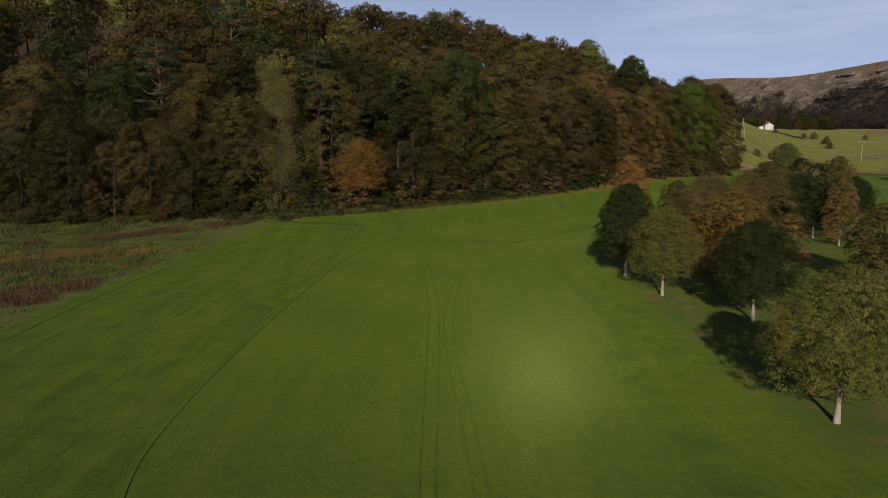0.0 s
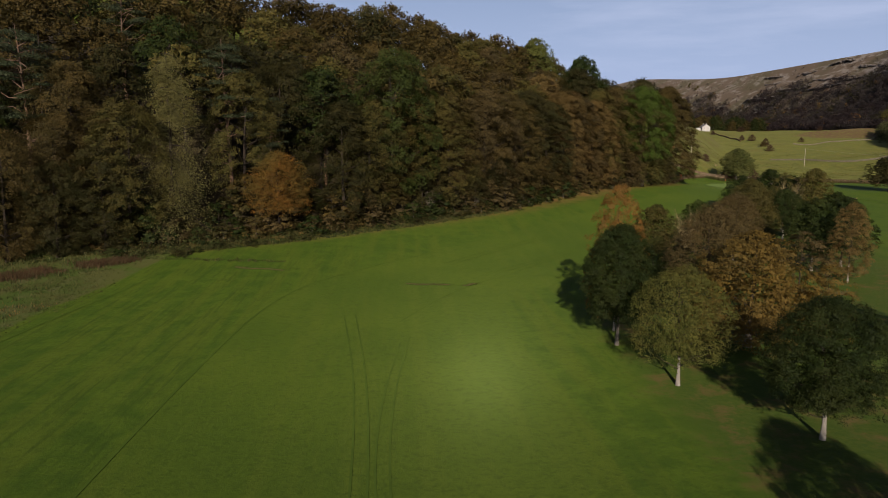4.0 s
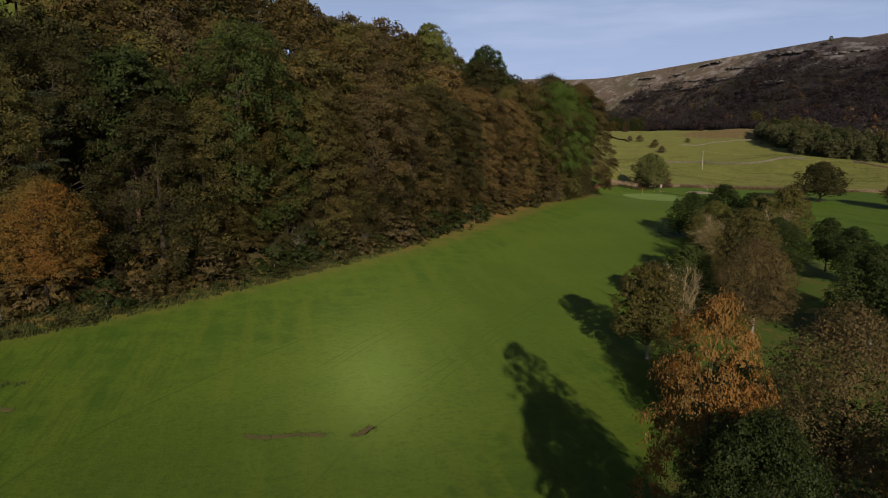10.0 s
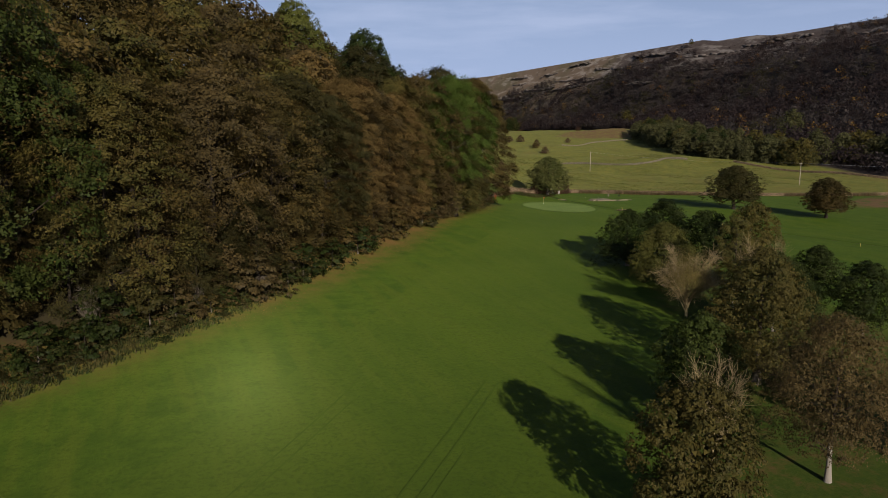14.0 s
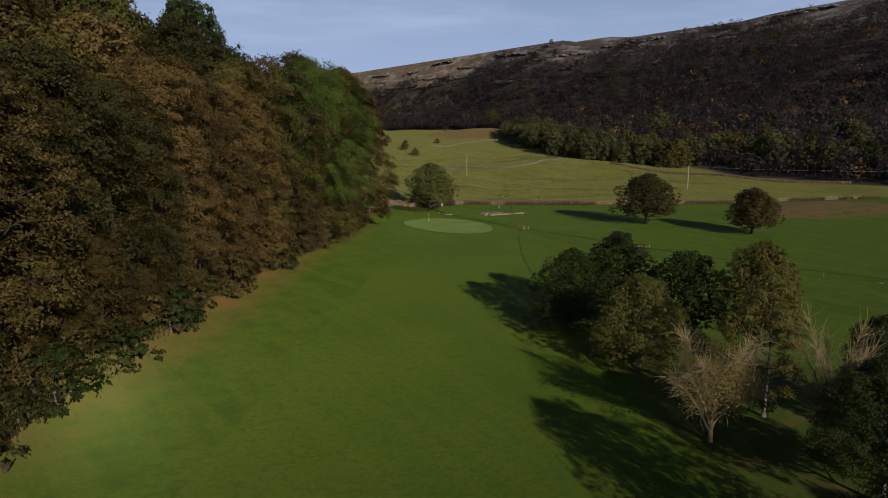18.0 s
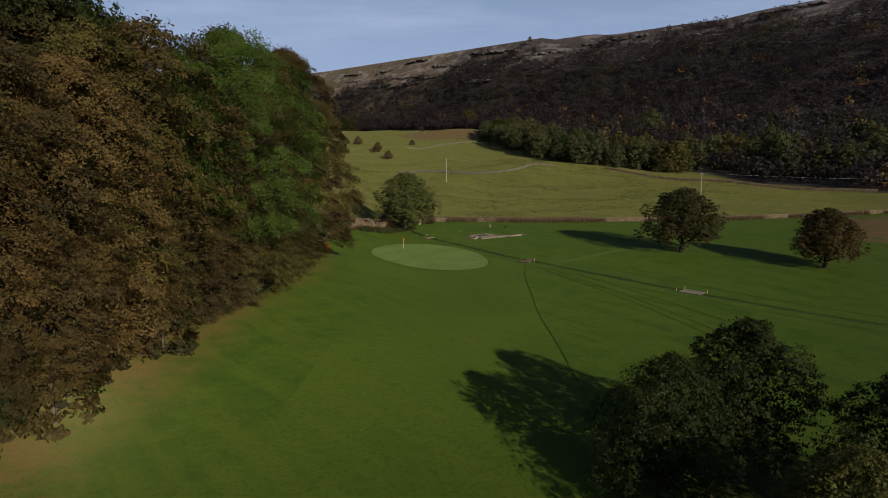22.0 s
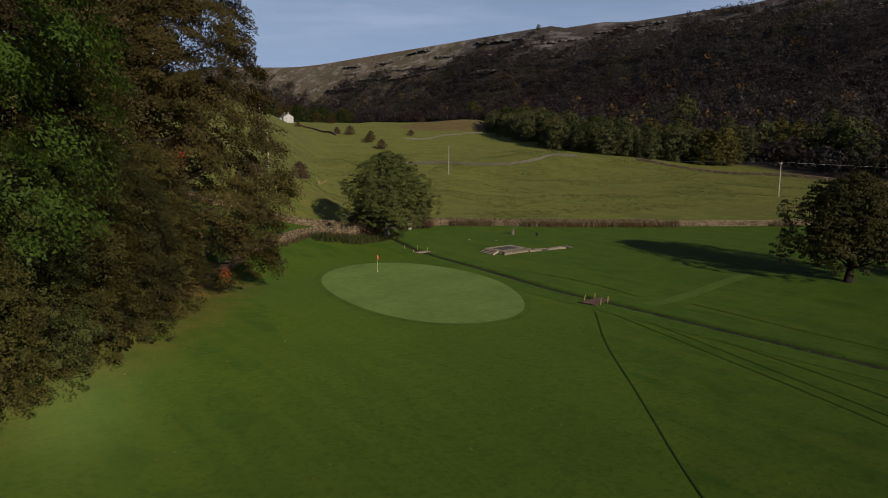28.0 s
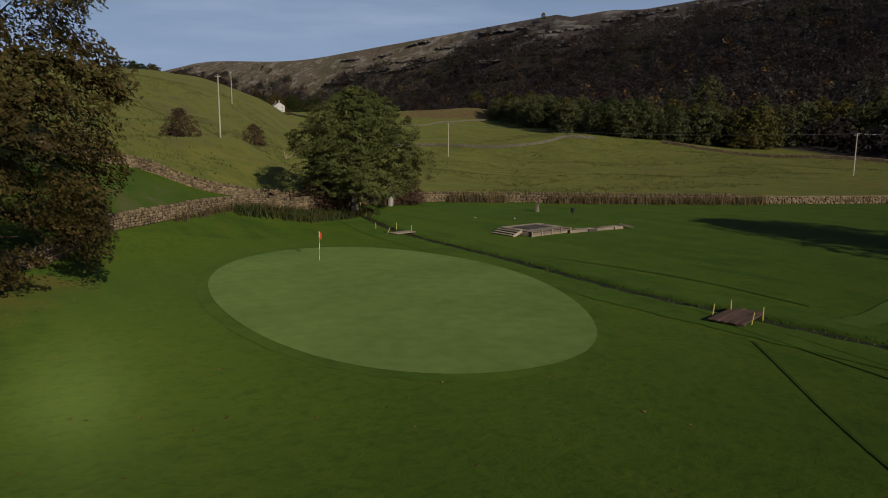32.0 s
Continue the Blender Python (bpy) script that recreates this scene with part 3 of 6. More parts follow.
def graded(lo, fine_lo, fine_hi, hi, step, grow=1.09):
    mid = list(np.arange(fine_lo, fine_hi + step, step))
    up, s = [], step
    p = mid[-1]
    while p < hi:
        s = min(s * grow, 60)
        p += s
        up.append(p)
    down, s = [], step
    p = mid[0]
    while p > lo:
        s = min(s * grow, 60)
        p -= s
        down.append(p)
    return np.array(down[::-1] + mid + up)


DITCH = along([(160, 190), (149, 219), (144.6, 242), (143.2, 262), (142.9, 270), (142.7, 279), (144.2, 291), (145, 306), (148, 317), (151, 325)], 0.7)
FAIRWAY = [(-12, 20), (-17.5, 33), (-18.7, 42), (-18.4, 75), (-15.8, 119), (-5, 136), (26, 172), (60, 213), (108, 268), (120, 310), (139, 310), (143, 290), (138, 267.5), (131.4, 260.7), (124.8, 252.2), (117.2, 243.1), (103.7, 224.1), (86, 198), (62, 168), (42, 148), (14, 112), (12, 20)]
COURSE_WALL = [(141.6, 321.6), (148, 325.8), (156, 330.2), (166.5, 331), (179, 319), (198, 305), (216, 293.5), (250, 276), (300, 262)]
LOW_WALL = [(113, 303), (121, 310), (127, 315), (133.5, 320.8), (137, 321.6), (141.6, 321.6)]
HIGH_WALL = [(104, 325), (112, 326.3), (120, 327), (131.5, 328), (143.2, 328.8), (144, 325)]

gx = graded(-1500, -70, 225, 2600, 2.0, 1.045)
gy = graded(-600, 0, 362, 3200, 2.0, 1.045)
GX, GY = np.meshgrid(gx, gy)
GZ = land(GX, GY)
# distance from the ditch
near = (GX > 130) & (GX < 175) & (GY > 185) & (GY < 330)
dd = np.full(GX.shape, 99.0)
dd[near] = np.min(np.hypot(GX[near][:, None] - DITCH[None, 5:-5, 0], GY[near][:, None] - DITCH[None, 5:-5, 1]), axis=1)
GU, GD = wood_side(GX, GY)
PASTURE = [(104, 325), (112, 326.3), (120, 327), (131.5, 328), (143.2, 328.8), (148, 325.8), (156, 330.2), (166.5, 331), (179, 319), (198, 305), (216, 293.5), (250, 276), (300, 262), (2600, 200), (2600, 3200), (-300, 3200), (60, 330)]
PAST = inside(GX, GY, PASTURE)
S_FELL = GX - np.interp(GY, FOOT_Y, FOOT_X)
Q_FELL = S_FELL / np.interp(GY, WIDE_Y, WIDE_W)
nx, ny = len(gx), len(gy)
idx = np.arange(nx * ny).reshape(ny, nx)
faces = np.stack([idx[:-1, :-1], idx[:-1, 1:], idx[1:, 1:], idx[1:, :-1]], -1).reshape(-1, 4)
faces = faces[dd.ravel()[faces].min(axis=1) > 1.0]   # the sheet opens along the ditch
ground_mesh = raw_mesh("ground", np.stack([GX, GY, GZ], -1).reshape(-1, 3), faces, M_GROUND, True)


def store(name, a):
    ground_mesh.attributes.new(name, 'FLOAT', 'POINT').data.foreach_set("value", np.asarray(a, np.float32).ravel())


store("wood", np.where(GU < 296, GD, -30.0))
store("fairway", inside(GX, GY, FAIRWAY))
store("pasture", np.where(dd < 3, -5, np.maximum(PAST, np.where(Q_FELL > -0.1, 1, -99))))
weeds = inside(GX, GY, [(-60, 30), (-43, 60), (-43, 80), (-42, 114), (-36, 146), (-24, 158), (-40, 152), (-160, 190), (-160, 20)])
# pen slope joins the weeds mask to tone down its sun-facing brightness
pen = inside(GX, GY, [(113, 303), (121, 310), (127, 315), (133.5, 320.8), (141.6, 321.6), (143.2, 328.8), (131.5, 328), (120, 327), (104, 325)])
store("weeds", np.maximum(smooth(weeds, -2, 2), 0.5 * smooth(pen, -1, 1)))
store("bracken", 1.6 * np.exp(-(((GX - 246) / 30) ** 2 + ((GY - 250) / 13) ** 2)) + 2.2 * np.exp(-(((GX - 428) / 44) ** 2 + ((GY - 664) / 22) ** 2)))
# belt: outline of the grass coloured darker for the planted trees' shade
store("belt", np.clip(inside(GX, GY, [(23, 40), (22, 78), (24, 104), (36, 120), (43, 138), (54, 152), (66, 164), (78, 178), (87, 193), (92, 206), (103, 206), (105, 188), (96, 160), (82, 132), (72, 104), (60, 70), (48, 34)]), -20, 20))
store("bank", smooth(GD, -1, 6) * smooth(GU, 300, 320))
store("fell", smooth(Q_FELL, -0.02, 0.06) + smooth(GY, 1200, 1500))
store("scar", smooth(Q_FELL, 0.55, 0.95) + smooth(GY, 1000, 1200) * 0.6)
store("moor", smooth(GY, 980, 1150))
ground = tagged(new("ground", ground_mesh), "mown green golf course turf rising to pasture and fellside", "ground", kind="structure")


def ribbon(name, pts, half, material, lift=0.04, cross=None, label="", category="", kind="structure"):
    """A strip that follows the land along a line; cross: height of each of five points across it."""
    p = np.asarray(pts)
    t = np.gradient(p, axis=0)
    t /= np.maximum(np.hypot(t[:, 0], t[:, 1]), 1e-6)[:, None]
    nrm = np.c_[-t[:, 1], t[:, 0]]
    cross = cross or (0, 0, 0)
    k = len(cross)
    rnd = np.random.default_rng(len(p))
    vs = []
    for i, h in enumerate(cross):
        off = (2 * i / (k - 1) - 1) * half
        jit = rnd.normal(0, 0.08 * half, len(p))
        q = p + nrm * (off + jit)[:, None]
        vs.append(np.c_[q, land(q[:, 0], q[:, 1]) + lift + h])
    v = np.stack(vs, 1).reshape(-1, 3)
    ii = np.arange(len(p) * k).reshape(len(p), k)
    f = np.stack([ii[:-1, :-1], ii[:-1, 1:], ii[1:, 1:], ii[1:, :-1]], -1).reshape(-1, 4)
    return tagged(new(name, raw_mesh(name, v, f, material, True)), label, category, kind=kind)


# putting green: a smooth-edged disc of finer turf
ring, rad = 72, 14
ang = np.linspace(0, 2 * np.pi, ring, endpoint=False)
gv = [(131.2, 287.4)]
for r in range(1, rad + 1):
    for a in ang:
        ex = 9.7 * np.sign(np.cos(a)) * abs(np.cos(a)) ** 0.92 * r / rad * (1 + 0.03 * np.sin(3 * a + 1))
        ey = 16.2 * np.sin(a) * r / rad
        gv.append((131.2 + ex * np.cos(-0.20) - ey * np.sin(-0.20), 287.4 + ex * np.sin(-0.20) + ey * np.cos(-0.20)))
gv = np.array(gv)
gz = land(gv[:, 0], gv[:, 1]) + 0.035
green_bm = bmesh.new()
gvs = [green_bm.verts.new((gv[i, 0], gv[i, 1], gz[i])) for i in range(len(gv))]
for i in range(ring):
    green_bm.faces.new((gvs[0], gvs[1 + i], gvs[1 + (i + 1) % ring]))
    for r in range(rad - 1):
        a0, b0 = 1 + r * ring, 1 + (r + 1) * ring
        green_bm.faces.new((gvs[a0 + i], gvs[b0 + i], gvs[b0 + (i + 1) % ring], gvs[a0 + (i + 1) % ring]))
green_mesh = bpy.data.meshes.new("putting_green")
green_bm.to_mesh(green_mesh)
green_mesh.materials.append(M_GREEN)
for p in green_mesh.polygons:
    p.use_smooth = True
tagged(new("putting_green", green_mesh), "pale close-mown oval putting green with dew marks", "putting green", kind="structure")

edge = gv[-ring:] - np.array([131.2, 287.4])
collar = np.array([131.2, 287.4]) + edge * (1 + 0.4 / np.hypot(edge[:, 0], edge[:, 1]))[:, None]
ribbon("green_collar", np.vstack([collar, collar[:2]]), 0.4, M_TURF, 0.02, label="darker collar of turf round the putting green", category="turf collar")

# the ditch: a narrow channel between banks of longer grass
k = 17
t = np.gradient(DITCH, axis=0)
t /= np.hypot(t[:, 0], t[:, 1])[:, None]
nr = np.c_[-t[:, 1], t[:, 0]]
prof = np.interp(np.linspace(-1, 1, k), (-1, -0.55, -0.24, -0.13, -0.08, 0.08, 0.13, 0.24, 0.55, 1), (0.03, 0.03, 0.10, 0.0, -0.55, -0.55, 0.0, 0.10, 0.03, 0.03))
rnd = np.random.default_rng(4)
rows = []
for i in range(k):
    off = np.linspace(-3.4, 3.4, k)[i] + rnd.normal(0, 0.07, len(DITCH))
    qx, qy = DITCH[:, 0] + nr[:, 0] * off, DITCH[:, 1] + nr[:, 1] * off
    rows.append(np.c_[qx, qy, land(qx, qy) + prof[i] + rnd.normal(0, 0.02, len(DITCH)) * (3 < i < 13)])
dv = np.stack(rows, 1).reshape(-1, 3)
ii = np.arange(len(DITCH) * k).reshape(len(DITCH), k)
df = np.stack([ii[:-1, :-1], ii[:-1, 1:], ii[1:, 1:], ii[1:, :-1]], -1).reshape(-1, 4)
ditch_mesh = raw_mesh("ditch", dv, df, M_TURF, True)
ditch_mesh.materials.append(M_DITCHBED)
slot = np.tile((np.abs(np.arange(k - 1) - (k - 2) / 2) < 1.2).astype(np.int32), len(DITCH) - 1)
ditch_mesh.polygons.foreach_set("material_index", slot)
tagged(new("ditch", ditch_mesh), "narrow dark water ditch across the mown course", "ditch", kind="structure")

# ---- trees ----
def part(name, mesh, parent, label=""):
    ob = new(name, mesh)
    ob.parent = parent
    return tagged(ob, label)


def tube(path, radii, sides=6):
    """Vertices and quads of a tapered tube along a path."""
    path = np.asarray(path, float)
    n = len(path)
    t = np.gradient(path, axis=0)
    t /= np.linalg.norm(t, axis=1)[:, None] + 1e-9
    ref = np.where(np.abs(t[:, 2:3]) > 0.9, np.array([[1.0, 0, 0]]), np.array([[0, 0, 1.0]]))
    a = np.cross(t, ref)
    a /= np.linalg.norm(a, axis=1)[:, None] + 1e-9
    b = np.cross(t, a)
    th = np.linspace(0, 2 * np.pi, sides, endpoint=False)
    v = path[:, None] + (a[:, None] * np.cos(th)[None, :, None] + b[:, None] * np.sin(th)[None, :, None]) * np.asarray(radii)[:, None, None]
    i = np.arange(n * sides).reshape(n, sides)
    j = np.roll(i, -1, 1)
    f = np.stack([i[:-1], j[:-1], j[1:], i[1:]], -1).reshape(-1, 4)
    return v.reshape(-1, 3), f


def joined(pieces):
    vs, fs, k = [], [], 0
    for v, f in pieces:
        vs.append(v)
        fs.append(f + k)
        k += len(v)
    return np.vstack(vs), np.vstack(fs)


def unit(a):
    return a / (np.linalg.norm(a, axis=-1, keepdims=True) + 1e-9)


def leaf_sprays(pos, nrm, size, rnd, slim=0.62):
    """Small three-cornered leaf sprays at pos, facing nrm."""
    n = len(pos)
    a = unit(np.cross(nrm, rnd.normal(size=(n, 3))))
    b = np.cross(nrm, a)
    s = size[:, None]
    w = slim * (0.7 + 0.6 * rnd.random((n, 1)))
    v = np.stack([pos - a * s * 0.9 + b * s * 0.2, pos + a * s * 0.55 - b * s * w, pos + a * s * 0.7 + b * s * w + nrm * s * 0.2], 1)
    return v.reshape(-1, 3), np.arange(3 * n).reshape(n, 3)


def crown_shape(kind, h):
    """Relative radius of the crown at relative height h (0 at its base, 1 at its top)."""
    if kind == "round":
        return np.sqrt(np.clip(1 - (2 * h - 0.86) ** 2 / 1.30, 0, 1)) * np.clip(h * 7 + 0.35, 0, 1)
    if kind == "dome":
        return np.clip(1 - h ** 2.4, 0, 1) ** 0.55 * np.clip(0.78 + h, 0, 1)
    if kind == "oval":
        return np.sqrt(np.clip(1 - (2 * h - 0.9) ** 2 / 1.25, 0, 1)) * np.clip(h * 4 + 0.4, 0, 1)
    if kind == "cone":
        return np.clip(1.04 - h, 0, 1) ** 0.8 * np.clip(0.5 + 3 * h, 0, 1)
    return np.clip(1.1 - h, 0, 1) ** 0.5 * np.clip(h * 3 + 0.3, 0, 1)


def lobe_leaves(rnd, seed, kind, height, z0, radius, majors, subs, leaves, flat, droop, top_only, spray, ruffle=0.17):
    """A crown of big uneven boughs, each set with small leafy sprays. Returns places, facings and bough centres."""
    hh = (top_only + (1 - top_only) * (np.arange(majors) + rnd.random(majors)) / majors) ** 0.9
    th = rnd.random(majors) * 0.9 + np.arange(majors) * 2.39996
    lump = 1 + 0.12 * np.sin(2 * th + seed) + 0.12 * rnd.normal(size=majors)
    shape = crown_shape(kind, hh)
    big = radius * 0.34 * (0.7 + 0.6 * rnd.random(majors)) * (0.5 + 0.5 * shape)
    rr = np.maximum(shape * radius * lump - big * 0.85, 0)
    cen = np.c_[np.cos(th) * rr, np.sin(th) * rr, z0 + hh * (height - z0) - big * 0.75]
    cen[:, 2] = np.maximum(cen[:, 2], z0 + big * 0.45)
    # sprays over each bough's outside
    own = np.repeat(np.arange(majors), subs)
    n = len(own)
    out = unit(np.c_[cen[own, :2], np.full(n, 0.25 * radius)])
    d1 = unit(rnd.normal(size=(n, 3)) * 0.8 + 0.8 * out)
    small = spray * (0.55 + 0.9 * rnd.random(n))
    c2 = cen[own] + d1 * (big[own] * (0.72 + 0.36 * rnd.random(n)))[:, None] * np.array([1, 1, 0.85])
    w = small ** 2
    pick = rnd.choice(n, leaves, p=w / w.sum())
    d2 = unit(rnd.normal(size=(leaves, 3)) + 0.5 * d1[pick])
    d2[:, 2] = np.abs(d2[:, 2]) * 0.9 - 0.1
    r = small[pick] * np.sqrt(rnd.random(leaves)) * (1 + 0.12 * rnd.normal(size=leaves))
    off = d2 * r[:, None] * np.array([1, 1, flat])
    reach = off[:, 0] * d1[pick, 0] + off[:, 1] * d1[pick, 1]
    off[:, 2] -= droop * (np.maximum(reach, 0) + 0.35 * (off[:, 0] ** 2 + off[:, 1] ** 2) / (small[pick] + 0.01))
    face = unit(d1 * np.array([1, 1, 0.5]) + np.array([0, 0, 0.5]) + rnd.normal(size=(n, 3)) * 0.15)
    nrm = unit(face[pick] + 0.32 * d2 + rnd.normal(size=(leaves, 3)) * ruffle)
    return c2[pick] + off, nrm, cen


def make_tree(seed, kind="round", height=10.0, radius=4.0, base=0.18, boughs=24, leaves=5000, size=0.17, flat=0.62, droop=0.0, trunk=0.22, subs=8, limbs=9, top_only=0.0, spray=0.6, slim=0.5, core=0, ruffle=0.17):
    """Meshes of a trunk with its limbs and of a crown made of many leaf sprays."""
    rnd = np.random.default_rng(seed)
    z0 = height * base
    pos, nrm, cen = lobe_leaves(rnd, seed, kind, height, z0, radius, boughs, subs, leaves, flat, droop, top_only, spray, ruffle)
    pos[:, 2] = np.maximum(pos[:, 2], 0.15 + 0.5 * rnd.random(leaves))
    v, f = leaf_sprays(pos, nrm, size * (0.6 + 0.8 * rnd.random(leaves)), rnd, slim)
    lobes, rr = len(cen), np.hypot(cen[:, 0], cen[:, 1])
    if core:   # shaded leaves inside the crown
        hc = 0.05 + 0.88 * rnd.random(core)
        ac = rnd.random(core) * 6.283
        rc = crown_shape(kind, hc) * radius * 0.72 * np.sqrt(rnd.random(core))
        pc = np.c_[np.cos(ac) * rc, np.sin(ac) * rc, z0 + hc * (height - z0) * 0.96]
        v2, f2 = leaf_sprays(pc, unit(rnd.normal(size=(core, 3)) + np.array([0, 0, 0.3])), size * 1.9 * (0.6 + 0.8 * rnd.random(core)), rnd, slim)
        f = np.vstack([f, f2 + len(v)])
        v = np.vstack([v, v2])
    return stem_and_limbs(rnd, seed, height, trunk, cen, limbs), raw_mesh("crown", v, f, L_GREEN)


def stem_and_limbs(rnd, seed, height, trunk, ends, limbs):
    """A tapered stem with limbs that reach for some of the bough ends."""
    rr = np.hypot(ends[:, 0], ends[:, 1])
    lean = rnd.normal(size=2) * 0.03 * height
    top = height * 0.86
    k = np.linspace(0, 1, 8)
    tp = np.c_[lean[0] * k ** 2 + 0.05 * np.sin(k * 5 + seed), lean[1] * k ** 2 + 0.05 * np.cos(k * 4 + seed), k * top]
    tr = trunk * (1 - 0.85 * k)
    tr[0] *= 1.5
    pieces = [tube(tp, tr, 8)]
    for i in rnd.permutation(len(ends))[:limbs]:
        s = np.clip((ends[i, 2] - rr[i] * 0.6) / top, 0.15, 0.8)
        a = np.array([np.interp(s, k, tp[:, j]) for j in range(3)])
        m = (a + ends[i]) / 2 + np.array([0, 0, -0.08 * rr[i]])
        bend = rnd.normal(size=3) * 0.04 * height
        pieces.append(tube([a, a * 0.6 + m * 0.4 + bend * 0.4, m + bend * 0.5, m * 0.4 + ends[i] * 0.6], np.array([0.42, 0.3, 0.2, 0.06]) * trunk * (1 - 0.6 * s), 5))
    tv, tf = joined(pieces)
    trunk_me = raw_mesh("trunk", tv, tf, M_BARK, True)
    # above the foot, stem and limbs take darker bark to stand for crown shade
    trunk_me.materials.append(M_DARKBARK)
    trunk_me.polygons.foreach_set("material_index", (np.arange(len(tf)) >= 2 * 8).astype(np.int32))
    return trunk_me


def fan_tree(seed, kind, height, radius, base, shelves, per, size, reach=2.4, wide=0.95, droop=0.35, thick=0.09, up=0.8, out=0.62, boughs=30, lump=0.13, gap=0.75, trunk=0.45, limbs=14, slim=0.45, ruffle=0.38, inner=0.35, top_only=0.0):
    """A forest crown: bough masses with dark clefts between them, each clad in flat fans of leaves reaching outwards."""
    rnd = np.random.default_rng(seed)
    z0 = height * base

    def on_crown(h, th, r=1.0):
        rr = crown_shape(kind, h) * radius * (1 + 0.08 * np.sin(2 * th + seed) + 0.06 * np.sin(3 * th + 2 * seed)) * r
        return np.c_[np.cos(th) * rr, np.sin(th) * rr, z0 + h * (height - z0)]

    bh = (top_only + (1 - top_only) * (np.arange(boughs) + rnd.random(boughs)) / boughs) ** 0.9
    bth = np.arange(boughs) * 2.39996 + rnd.random(boughs) * 0.8
    cen = on_crown(bh, bth, 0.92)
    spread = radius * 1.95 / math.sqrt(boughs)
    h = (top_only + (1 - top_only) * rnd.random(3 * shelves)) ** 0.9
    th = rnd.random(3 * shelves) * 2 * np.pi
    p = on_crown(h, th)
    near_b = np.sqrt(((p[:, None] - cen[None]) ** 2).sum(2)).min(1) / spread
    pick = np.nonzero(rnd.random(len(h)) < np.clip((1.30 - near_b) / gap, 0.03, 1))[0][:shelves]
    h, th, p, near_b = h[pick], th[pick], p[pick], near_b[pick]
    face = np.c_[np.cos(th), np.sin(th), 0.25 + 0.75 * h ** 2]
    p = p + unit(face) * (radius * lump * (1.1 - 1.5 * near_b ** 2).clip(-1.0, 1) + 0.03 * radius * rnd.normal(size=len(h)))[:, None]
    deep = rnd.random(len(h)) < inner * 0.6
    p[deep] -= unit(face)[deep] * radius * rnd.uniform(0.22, 0.45, (deep.sum(), 1))
    n = len(h)
    own = np.repeat(np.arange(n), per)
    th = th + rnd.normal(0, 0.4, n)
    length = reach * rnd.uniform(0.6, 1.3, n)
    o = np.c_[np.cos(th), np.sin(th), np.zeros(n)]
    side = np.c_[-np.sin(th), np.cos(th), rnd.normal(0, 0.12, n)]
    s = rnd.random(len(own)) ** 0.7
    lat = (rnd.random(len(own)) * 2 - 1) * wide * 0.55 * np.sqrt(np.clip(1.15 - s, 0.02, 1)) * np.clip(s + 0.25, 0, 0.8)
    L = length[own]
    pos = p[own] + o[own] * ((s - 0.8) * L)[:, None] + side[own] * (lat * L * 1.4)[:, None]
    pos[:, 2] += L * (droop * (0.45 - s ** 1.8) - 0.25 * droop * np.abs(lat)) + thick * L * rnd.normal(size=len(own))
    pos[:, 2] = np.maximum(pos[:, 2], 0.15 + 0.5 * rnd.random(len(own)))
    nrm = unit(o[own] * (out + droop * s)[:, None] + side[own] * (0.35 * lat)[:, None] + np.array([0, 0, up]) + ruffle * rnd.normal(size=pos.shape))
    v, f = leaf_sprays(pos, nrm, size * (0.6 + 0.8 * rnd.random(len(own))), rnd, slim)
    return stem_and_limbs(rnd, seed, height, trunk, cen, limbs), raw_mesh("crown", v, f, L_GREEN)


